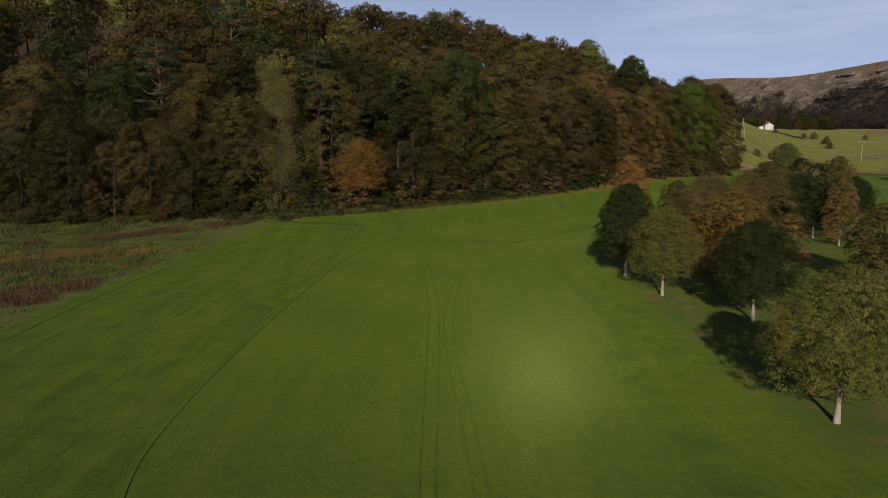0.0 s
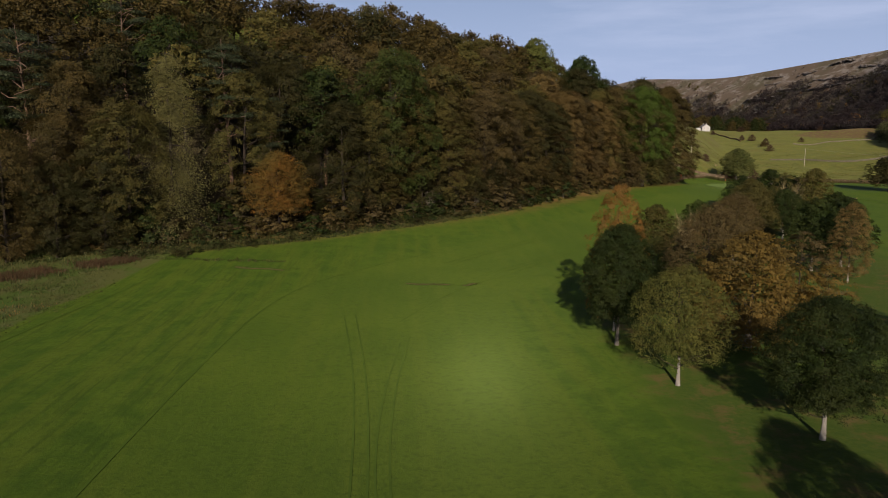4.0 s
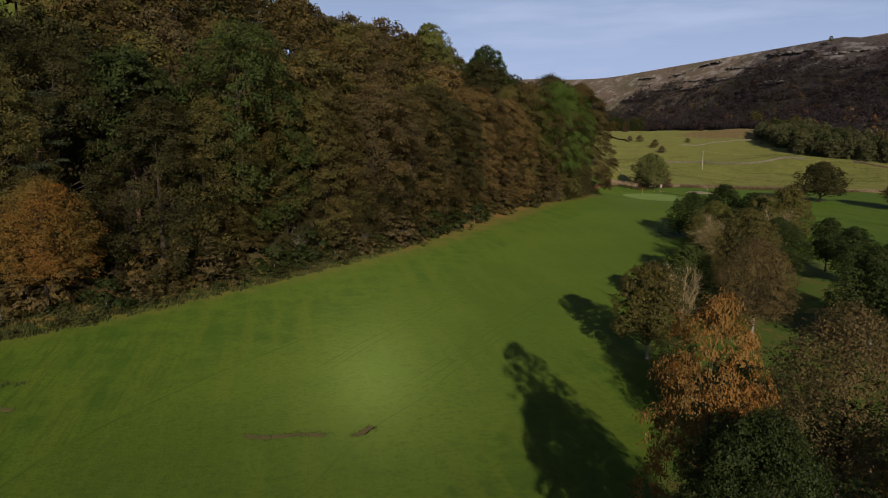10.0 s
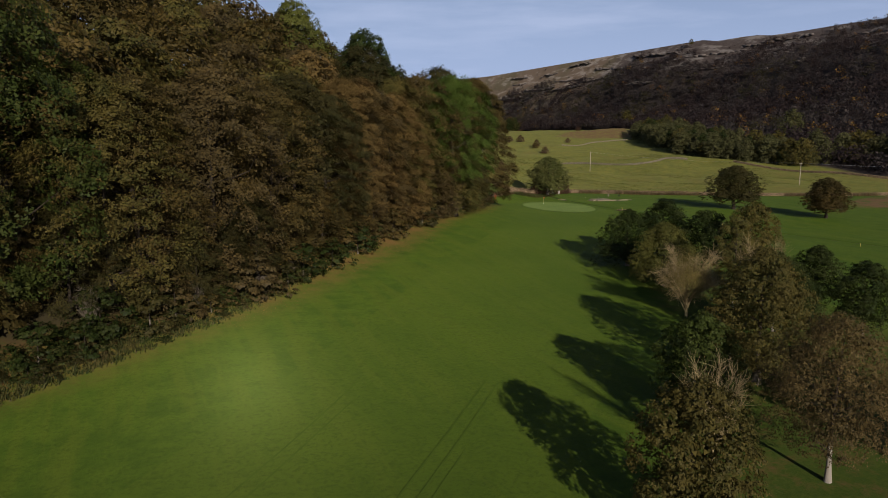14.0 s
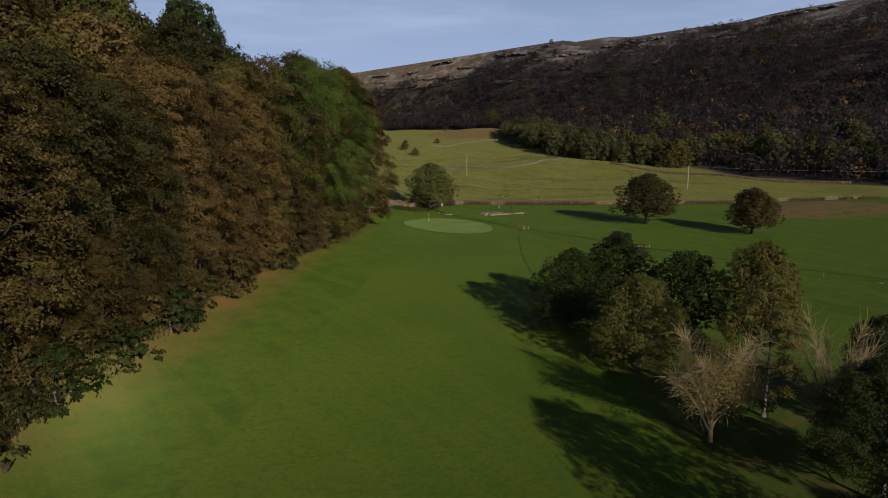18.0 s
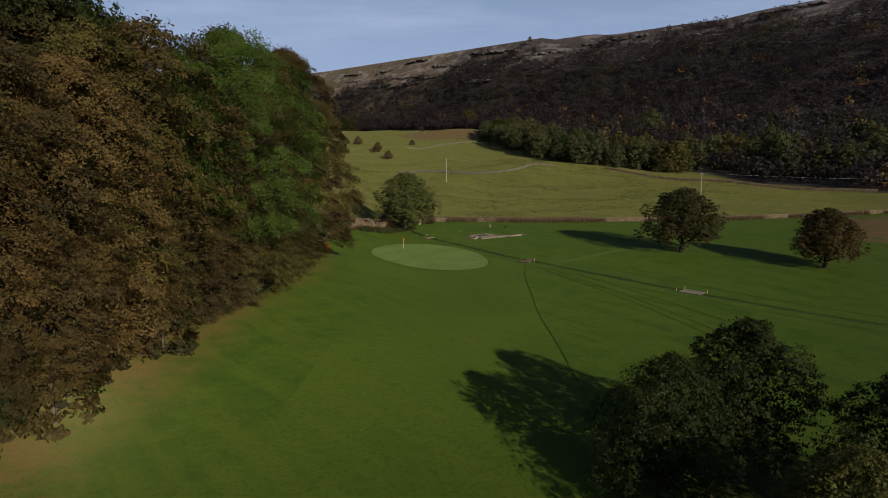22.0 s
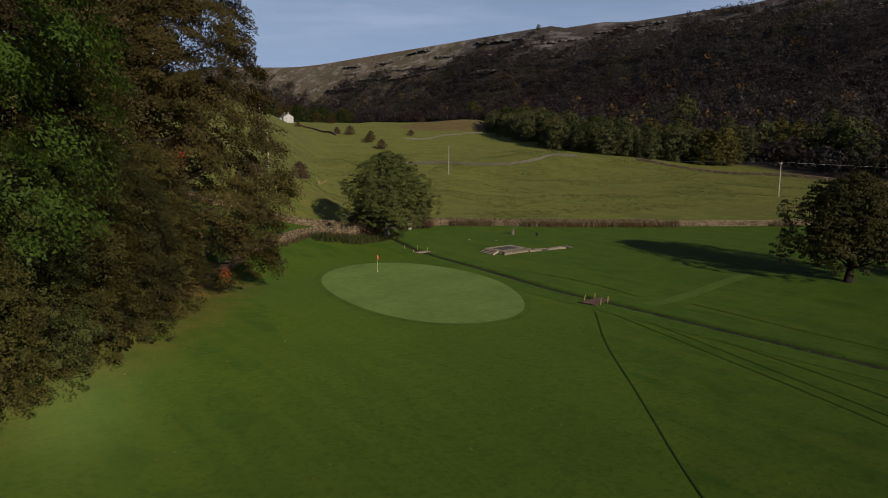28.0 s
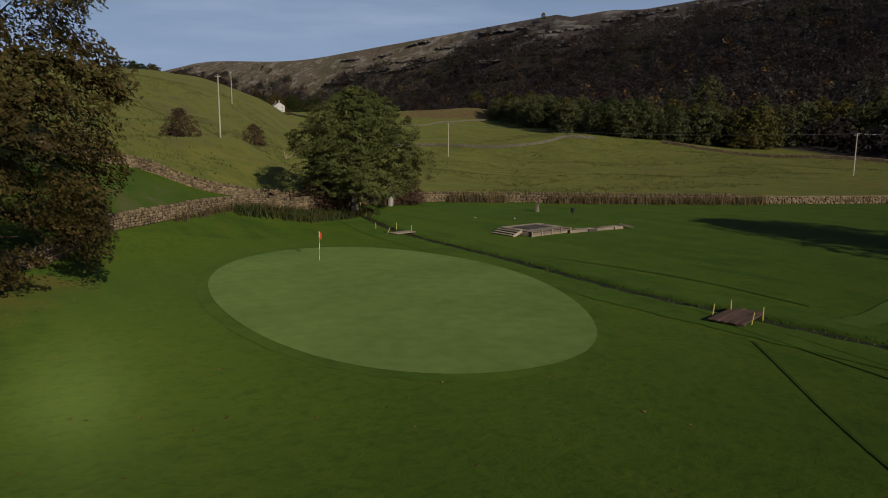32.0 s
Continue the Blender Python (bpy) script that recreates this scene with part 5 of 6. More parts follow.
for nm, proto, x, y, s, leaf, label in (
    ("beech_tree", EDGE[1], 73.0, 258.5, 1.24, L_BEECH, "tall bronze beech beside the fresh green sycamore"),
    ("beech_tree", EDGE[2], 62.0, 262.0, 1.22, L_DARKOLIVE, "dark olive beech high in the wood"),
    ("beech_tree", EDGE[0], 98.0, 300.5, 1.36, L_DARKOLIVE, "tall dark olive beech behind the wood's end"),
    ("sycamore_tree", LUSH, 86.0, 265.0, 1.3, L_BRIGHT, "tall fresh green sycamore in the wood's edge"),
    ("beech_tree", LAST, 107.0, 297.0, 1.42, L_BEECH, "huge drooping bronze-olive beech at the wood's end"),
    ("maple_tree", CLOSE[2], -21.7, 162.5, 1.55, L_MAPLE, "small maple with bright orange leaves"),
    ("larch_tree", LARCH, -39.2, 154.6, 1.28, L_LARCH, "tall larch with drooping yellowing needles"),
    ("pine_tree", PINE, -65.5, 158.0, 1.28, L_PINE, "tall pine with a bare reddish stem"),
    ("pine_tree", PINE, -57.0, 186.0, 1.2, L_PINE, "tall pine with a bare stem in the wood"),
    ("pine_tree", PINE, -32.8, 171.0, 1.22, L_PINE, "tall pine with a bare reddish stem"),
    ("pine_tree", PINE, -24.4, 174.0, 0.85, L_PINE, "tall thin pine behind an orange maple"),
    ("pine_tree", PINE, -15.0, 183.0, 1.05, L_PINE, "pine with pale stem in the wood"),
    ("ash_tree", LEAFY[1], 0.5, 188.0, 1.3, L_GREEN, "large green ash with a dead limb"),
):
    big = place_tree(nm, proto, x, y, s, leaf, label, bark=M_PINEBARK if proto is PINE else M_DARKBARK)
    if proto is LAST:
        rnd = np.random.default_rng(23)
        for cx, cy, cz in RED_SPRAYS:
            c = big.matrix_world.inverted() @ Vector((cx, cy, cz))
            lp = rnd.normal(size=(45, 3)) * np.array([0.17, 0.17, 0.24]) + np.array(c)
            v, f = leaf_sprays(lp, unit(rnd.normal(size=(45, 3)) + np.array([0, -0.9, 0.5])), np.full(45, 0.08), rnd)
            part("red_spray", raw_mesh("red_spray", v, f, L_ROWAN), big, "spray of red leaves")["kind"] = "stuff"
place_tree("yew_tree", YOUNG[0], 67.0, 274.5, 2.4, L_DARK, "tall dark pointed tree above the wood", bark=M_DARKBARK, tall=1.48)
place_tree("lime_tree", YOUNG[2], 51.0, 281.0, 2.4, L_LIME, "yellow-green treetop above the wood", bark=M_DARKBARK, tall=1.4)
# dead pale branches reaching out of the wood's edge
for uu, dd_, s in ((139, 1.5, 0.7), (152, -0.5, 0.5), (163, -1.0, 0.55), (171, -0.8, 0.45), (196, 0.8, 0.6)):
    x, y = wood_place(uu, dd_)
    place_tree("dead_tree", BARE[1] if s < 1.2 else BARE[0], x, y, s, M_DEAD, "dead tree with pale bare branches in the wood", "tree", "dead trees in the wood", bark=M_BARK)
# low growth along the wood's foot
u = 45.0
while u < 285:
    x, y = wood_place(u, random.uniform(-2.2, 1.5))
    if random.random() < 0.92:
        place_tree("shrub", random.choice(SHRUB), x, y, random.uniform(0.7, 1.5), random.choice((L_DARK, L_BEECH, L_DARK, L_DARKOLIVE, L_BROWN)), "low dark shrub at the foot of the wood", "shrub", "shrubs under the wood", bark=M_BARK)
    u += random.uniform(2.4, 4.8)

# filler shrubs, dark-leaved, added so the lit slope reads as deep shade
u = 40.0
while u < 132:
    x, y = wood_place(u, random.uniform(2.5, 8.0))
    if abs(u - 52.5) < 5 or 60 < u < 74:
        x, y = wood_place(u, random.uniform(7, 11))
    place_tree("shrub", random.choice(SHRUB), x, y, random.uniform(1.1, 2.0), random.choice((L_DARK, L_DARKOLIVE, L_BEECH)), "tall dark filler shrub added for the wood's shaded hollow", "shrub", "shrubs under the wood", bark=M_DARKBARK)
    u += random.uniform(2.4, 4.2)

# more dark filler shrubs added where the bare lit slope showed through
for i in range(16):
    x, y = wood_place(45 + 2.1 * i + random.uniform(-0.8, 0.8), random.uniform(0.5, 6.0))
    place_tree("shrub", random.choice(SHRUB), x, y, random.uniform(1.2, 2.1), random.choice((L_DARK, L_DARKOLIVE)), "tall dark filler shrub added for the wood's shaded hollow", "shrub", "shrubs under the wood", bark=M_DARKBARK)

# brambles and nettles on the rough bank before the wood
for i in range(180):
    u = random.uniform(66, 164)
    lo = np.interp(u, (66, 84, 92, 101, 113, 126, 139, 160), (-10.5, -9.5, -8.3, -5.4, -4.4, -3.2, -5.2, -3.6))
    x, y = wood_place(u, random.uniform(lo, 2.5))
    place_tree("bramble_bush", random.choice(SHRUB), x, y, random.uniform(0.25, 0.6), random.choice((L_NETTLE, L_DARK, L_NETTLE, L_WEED, L_DARKOLIVE)), "low tangled bramble on the rough bank below the wood", "bush", "brambles below the wood", bark=M_DARKBARK, tall=random.uniform(0.5, 0.9))

# trees over the dale: a belt at the foot of the fell
random.seed(8)
BELT_X = (386, 384, 380, 357, 338, 338, 370, 404, 450)
BELT_Y = (290, 344, 366, 406, 430, 450, 518, 583, 665)
for i in range(170):
    yy = 300 + 360 * (i / 169) + random.uniform(-6, 6)
    back = random.uniform(0, 1) ** 1.3
    xx = np.interp(yy, BELT_Y, BELT_X) + 3 + 52 * back
    place_tree("distant_tree", random.choice(FARTREE), xx, yy, random.uniform(1.0, 1.75), random.choice((L_OLIVE, L_BELT, L_BELT, L_DARK, L_BELT, L_BELT)), "distant grey-green tree of the belt under the fell", "tree", "trees under the fell", bark=M_BARK)
place_tree("distant_tree", FARTREE[1], 444, 471, 2.3, L_BELT, "tall pale grey-green poplar under the fell", "tree", "trees under the fell")
place_tree("distant_tree", FARTREE[1], 580, 830, 2.2, L_OLIVE, "tall olive tree in the upper dale", "tree", "trees under the fell")

for x, y in ((726, 1746), (732, 1752), (724, 1690), (716, 1684), (763, 576), (760, 568), (737, 895)):
    place_tree("distant_tree", FARTREE[0], x, y, random.uniform(0.5, 0.75), L_OLIVE, "lone dark tree on the fell's skyline", "tree", "trees on the skyline", bark=M_BARK)

# the wooded fellside, far off: bare purple-brown crowns, some olive, some rusty
rnd = np.random.default_rng(3)
N = 15000
yy = 120 + 2000 * rnd.random(N) ** 1.35
q = rnd.uniform(0.04, 0.97, N) ** 1.05
xx = np.interp(yy, FOOT_Y, FOOT_X) + q * np.interp(yy, WIDE_Y, WIDE_W)
limit = np.interp(yy, (700, 900, 1100, 1350, 2100), (0.86, 0.78, 0.66, 0.52, 0.42)) + 0.08 * np.sin(yy * 0.021) + 0.07 * np.sin(yy * 0.057 + 1)
keep = rnd.random(N) < np.clip(1 - (q - limit) * 6, 0.10, 1)
xx, yy, q = xx[keep], yy[keep], q[keep]
zz = land(xx, yy)
hh = rnd.uniform(6.5, 12.5, len(xx)) * (1.12 - 0.5 * q) * np.where(q > limit[keep] + 0.1, 0.5, 1.0)
tone = np.sin(xx * 0.031 + 0.7 * np.sin(yy * 0.023)) + np.sin(yy * 0.037 + 1.0) + rnd.normal(0, 0.8, len(xx))
rusty = rnd.random(len(xx)) < 0.035
K = 64
for name, pick, leaf, label in (
    ("fellside_wood", (tone <= 0.3) & ~rusty, L_FARWOOD, "bare purple-brown autumn wood covering the fellside"),
    ("fellside_wood", (tone > 0.3) & (tone < 1.9) & ~rusty, L_FARGREY, "grey-brown leafless wood on the fellside"),
    ("fellside_wood", (tone >= 1.9) & ~rusty, L_FAROLIVE, "dark olive trees among the fellside wood"),
    ("fellside_wood", rusty, L_FARRUST, "rust-coloured trees dotted over the fellside wood"),
):
    c = np.stack([xx, yy, zz + hh * 0.42], -1)[pick][:, None, :]
    hp = hh[pick]
    dirs = unit(rnd.normal(size=(len(hp), K, 3)) + np.array([0, -0.15, 0.55]))
    squash = 1 + 0.22 * rnd.normal(size=(len(hp), 1, 3))
    pos = c + dirs * squash * np.array([0.5, 0.5, 0.58]) * hp[:, None, None] * rnd.random((len(hp), K, 1)) ** 0.35
    nrm = unit(0.5 * dirs + np.array([0, 0, 0.2]) + 0.55 * rnd.normal(size=dirs.shape))
    v, f = leaf_sprays(pos.reshape(-1, 3), nrm.reshape(-1, 3), (0.085 * hp[:, None] * (0.5 + rnd.random((len(hp), K)))).ravel(), rnd, 0.6)
    tagged(new(name, raw_mesh(name, v, f, leaf)), label, "wood", kind="stuff")

# limestone scars along the upper fell
cube = np.array([(x, y, z) for x in (-1, 1) for y in (-1, 1) for z in (-1, 1)], float)
cube_f = np.array([(0, 1, 3, 2), (4, 6, 7, 5), (0, 4, 5, 1), (2, 3, 7, 6), (0, 2, 6, 4), (1, 5, 7, 3)])
vs, fs = [], []
for level in (0.62, 0.70, 0.78, 0.86, 0.93):
    y0 = 230.0
    while y0 < 1400:
        y0 += rnd.uniform(4, 10)
        qq = level + 0.03 * math.sin(y0 * 0.013 + level * 20) + rnd.normal(0, 0.006)
        x0 = float(np.interp(y0, FOOT_Y, FOOT_X) + qq * np.interp(y0, WIDE_Y, WIDE_W))
        if math.sin(y0 * 0.031 + level * 37) + 0.5 * math.sin(y0 * 0.011 + level * 11) < 0.15:
            continue
        turn = rnd.normal(0.45, 0.25)
        w = cube * np.array([rnd.uniform(1.5, 3.0), rnd.uniform(3.0, 8.0), rnd.uniform(0.4, 1.2)]) * (1 + rnd.normal(0, 0.16, (8, 3)))
        w = np.c_[w[:, 0] * math.cos(turn) + w[:, 1] * math.sin(turn), -w[:, 0] * math.sin(turn) + w[:, 1] * math.cos(turn), w[:, 2]]
        vs.append(w + np.array([x0, y0, float(land(x0, y0)) + 0.2]))
        fs.append(cube_f + 8 * len(fs))
tagged(new("limestone_scar", raw_mesh("limestone_scar", np.vstack(vs), np.vstack(fs), M_SCAR)), "broken grey limestone scars along the upper fell", "rock", kind="stuff")

# ---- things ----
def box_bm(bm, m, sx, sy, sz, bevel=0.0):
    r = bmesh.ops.create_cube(bm, size=1.0, matrix=m @ Matrix.Diagonal((sx, sy, sz, 1)))
    if bevel:
        es = list({e for v in r["verts"] for e in v.link_edges})
        bmesh.ops.bevel(bm, geom=es, offset=bevel, segments=1, affect='EDGES')


def bm_mesh(name, bm, material):
    me = bpy.data.meshes.new(name)
    bm.to_mesh(me)
    bm.free()
    me.materials.append(material)
    return me


def box_part(name, parent, m, sx, sy, sz, material, bevel=0.01, label=""):
    bm = bmesh.new()
    box_bm(bm, m, sx, sy, sz, bevel)
    return part(name, bm_mesh(name, bm, material), parent, label)


def tube_part(name, parent, path, radii, material, sides=10, label=""):
    v, f = tube(path, radii, sides)
    n = len(path)
    bm = bmesh.new()
    vs = [bm.verts.new(p) for p in v]
    for q in f:
        bm.faces.new([vs[i] for i in q])
    bm.faces.new([vs[i] for i in reversed(range(sides))])
    bm.faces.new([vs[(n - 1) * sides + i] for i in range(sides)])
    bmesh.ops.recalc_face_normals(bm, faces=bm.faces)
    return part(name, bm_mesh(name, bm, material), parent, label)


def thing(name, x, y, turn, label, category, group="", dz=0.0):
    root = new(name)
    root.empty_display_size = 0.3
    root.matrix_world = pose(*put(x, y, dz), 0, 0, turn)
    return tagged(root, label, category, group)


# flag on the green
flag = thing("golf_flag", 132.3, 297.6, 0, "golf flagstick with a red flag on the green", "flag", dz=0.06)
for i in range(5):
    z = i * 0.42
    tube_part("pole_section", flag, [(0, 0, z), (0, 0, z + 0.42)], (0.014, 0.014), M_WHITE if i % 2 == 0 else M_YELLOW, 8)
bm = bmesh.new()
cols = []
for i in range(7):
    s = i / 6
    a = bm.verts.new((0.012 + 0.12 * s, -0.10 * s + 0.03 * math.sin(5 * s), 2.12 - 0.16 * s))
    b = bm.verts.new((0.012 + 0.09 * s, -0.10 * s + 0.05 * math.sin(5 * s + 0.4), 1.70 - 0.2 * s))
    cols.append((a, b))
for (a, b), (c, d) in zip(cols, cols[1:]):
    bm.faces.new((a, c, d, b))
cloth = bm_mesh("flag_cloth", bm, M_RED)
sol = part("flag_cloth", cloth, flag, "drooping red flag").modifiers.new("thick", 'SOLIDIFY')
sol.thickness = 0.006


# hazard stakes and the plank crossings of the ditch
def stake(x, y, height=0.62, lean=(0, 0), dz=0.0):
    root = new("hazard_stake")
    root.matrix_world = pose(*put(x, y, dz - 0.05), lean[0], lean[1], random.uniform(0, 90))
    bm = bmesh.new()
    box_bm(bm, pose(0, 0, height / 2 + 0.02), 0.052, 0.052, height, 0.010)
    part("post", bm_mesh("post", bm, M_YELLOW), root)
    bm = bmesh.new()
    r = bmesh.ops.create_cone(bm, cap_ends=True, segments=4, radius1=0.038, radius2=0.008, depth=0.06, matrix=pose(0, 0, height + 0.05, 0, 0, 45))
    part("tip", bm_mesh("tip", bm, M_YELLOW), root)
    return tagged(root, "yellow painted wooden hazard stake by the ditch", "stake", "hazard stakes")


def crossing(x, y, turn, length, width, material, label, boards=9):
    root = thing("plank_bridge", x, y, turn, label, "bridge", "ditch bridges", dz=0.06)
    w = width / boards
    for i in range(boards):
        box_part("plank", root, pose(random.uniform(-0.06, 0.06), -width / 2 + (i + 0.5) * w, 0.10, 0, random.uniform(-1, 1), random.uniform(-1.5, 1.5)), length, w * 0.94, 0.07, material)
    for s in (-1, 1):
        box_part("bearer", root, pose(s * length * 0.42, 0, 0.0), 0.14, width, 0.16, M_TIMBERDARK)
    return root


random.seed(12)
crossing(142.0, 271.1, 12, 3.2, 1.7, M_REDBOARD, "low bridge of red-brown boards over the ditch")
for x, y, ln in ((141.4, 272.1, (4, 8)), (142.9, 272.0, (0, 0)), (141.4, 270.0, (6, -6)), (142.8, 270.2, (0, 2))):
    stake(x, y, 0.66, ln)
crossing(145.1, 238.8, 100, 3.4, 2.2, M_MIDSTONE, "pale worn slab bridge over the ditch", 5)
for x, y in ((143.7, 240.6), (145.8, 240.6), (146.2, 237.0)):
    stake(x, y)
crossing(144.9, 306.0, 5, 2.2, 1.2, M_WOOD, "small weathered plank bridge over the ditch", 6)
for x, y, ln in ((144.6, 310.2, (0, 0)), (143.7, 306.7, (0, 28)), (146.2, 309.0, (0, 0)), (146.2, 306.5, (0, 3)), (149.0, 327.5, (0, 0)), (152.6, 327.0, (0, 0)), (150.5, 203.8, (0, 0))):
    stake(x, y, 0.66, ln)

# timber tee platform
plat = thing("tee_platform", 155.6, 300.1, 0, "weathered timber tee platform with dark mat and steps", "platform")
ux, uy = Vector((5.1, 0.25, 0)).normalized(), Vector((-0.25, 5.1, 0)).normalized()
tw = math.degrees(math.atan2(0.25, 5.1))
for i in range(7):
    box_part("deck_board", plat, pose(0.3, -1.9 + i * 0.62, 0.44, 0, random.uniform(-0.5, 0.5), tw), 5.2, 0.58, 0.06, M_WOOD)
box_part("mat", plat, pose(0.1, 0.1, 0.495, 0, 0, tw), 3.3, 2.2, 0.03, M_TIMBERDARK, 0.004, "dark rubber mat")
for z in (0.10, 0.28):
    for sy in (-2.2, 2.2):
        box_part("retaining_board", plat, pose(0.3, sy, z, 0, 0, tw), 5.3, 0.10, 0.17, M_WOOD)
    for sx in (-2.35, 2.95):
        box_part("retaining_board", plat, pose(sx, 0, z, 0, 0, tw + 90), 4.3, 0.10, 0.17, M_WOOD)
for sx in (-2.3, -1.0, 0.3, 1.6, 2.9):
    box_part("post", plat, pose(sx, -2.28 + 0.05 * sx, 0.25), 0.12, 0.12, 0.55, M_WOOD)
for i in range(3):
    box_part("step", plat, pose(-2.75 - 0.36 * i, 0.3, 0.36 - 0.13 * i, 0, 0, 92), 2.6, 0.34, 0.06, M_WOOD, 0.01)
    box_part("riser", plat, pose(-2.62 - 0.36 * i, 0.3, 0.28 - 0.13 * i, 0, 0, 92), 2.6, 0.04, 0.14, M_TIMBERDARK, 0.004)
box_part("handboard", plat, pose(-3.0, -1.25, 0.22, 0, -20, 2), 1.2, 0.08, 0.26, M_WOOD)
edging = thing("timber_edging", 161.2, 297.3, -6, "low weathered timber edging beside the tee platform", "edging")
for i in range(6):
    box_part("board", edging, pose(-2.6 + i * 1.12, 0.08 * math.sin(i * 2.1), 0.12, 0, random.uniform(-1.5, 1.5), random.uniform(-3, 3)), 1.10, 0.12, 0.26 + 0.05 * random.random(), M_WOOD if i != 2 else M_TIMBERDARK)
    box_part("cap_board", edging, pose(-2.6 + i * 1.12, 0.55, 0.22, random.uniform(-4, 4), 0, random.uniform(-2, 2)), 1.08, 0.8, 0.05, M_WOOD if i % 3 else M_BARE)
box_part("end_board", edging, pose(4.4, 0.35, 0.20, 0, 8, -70), 1.5, 0.10, 0.22, M_WOOD)

# stump with thin shoots, black bin post, white markers
st = thing("tree_stump", 168.6, 312.9, 0, "short split tree stump on the grass", "stump")
tube_part("stem", st, [(0, 0, -0.1), (0.02, 0, 0.35), (0.05, 0.03, 0.8)], (0.32, 0.22, 0.12), M_BARK, 9)
tube_part("stem", st, [(0.15, 0, -0.1), (0.22, 0, 0.4), (0.36, 0.05, 1.3)], (0.14, 0.10, 0.05), M_BARK, 7)
tube_part("stem", st, [(-0.12, 0.05, -0.1), (-0.12, 0.1, 0.5), (-0.05, 0.15, 1.1)], (0.12, 0.09, 0.05), M_BARK, 7)
bn = thing("litter_bin", 169.6, 308.1, 10, "small black litter bin on a post", "bin")
tube_part("post", bn, [(0, 0, -0.05), (0, 0, 0.4)], (0.04, 0.04), M_BLACK, 8)
tube_part("bucket", bn, [(0, 0, 0.3), (0, 0, 0.55), (0, 0, 0.80)], (0.17, 0.20, 0.22), M_BLACK, 12)
for x, y in ((158.4, 312.0), (161.5, 309.0)):
    mk = thing("tee_marker", x, y, 0, "small white tee marker on the grass", "marker", "tee markers")
    bm = bmesh.new()
    bmesh.ops.create_uvsphere(bm, u_segments=10, v_segments=6, radius=0.07, matrix=pose(0, 0, 0.045) @ Matrix.Diagonal((1, 1, 0.8, 1)))
    part("ball", bm_mesh("ball", bm, M_WHITE), mk)

# gate and gatepost under the ash
gt = thing("metal_gate", 155.3, 328.6, 35, "narrow rounded metal kissing gate under the ash", "gate")
tube_part("frame", gt, [(-0.45, 0, 0), (-0.45, 0, 1.2), (-0.36, 0, 1.42), (-0.15, 0, 1.52), (0.2, 0, 1.52), (0.4, 0, 1.42), (0.48, 0, 1.2), (0.48, 0, 0)], (0.05,) * 8, M_METAL, 8)
for z in (0.3, 0.6, 0.9, 1.2):
    tube_part("rail", gt, [(-0.45, 0, z), (0.48, 0, z)], (0.02, 0.02), M_METAL, 6)
gp = thing("gatepost", 157.6, 328.0, 20, "squared pale limestone gatepost by the wall", "gatepost")
box_part("shaft", gp, pose(0, 0, 0.6, 1, 2, 0), 0.62, 0.40, 1.4, M_LIME, 0.05)


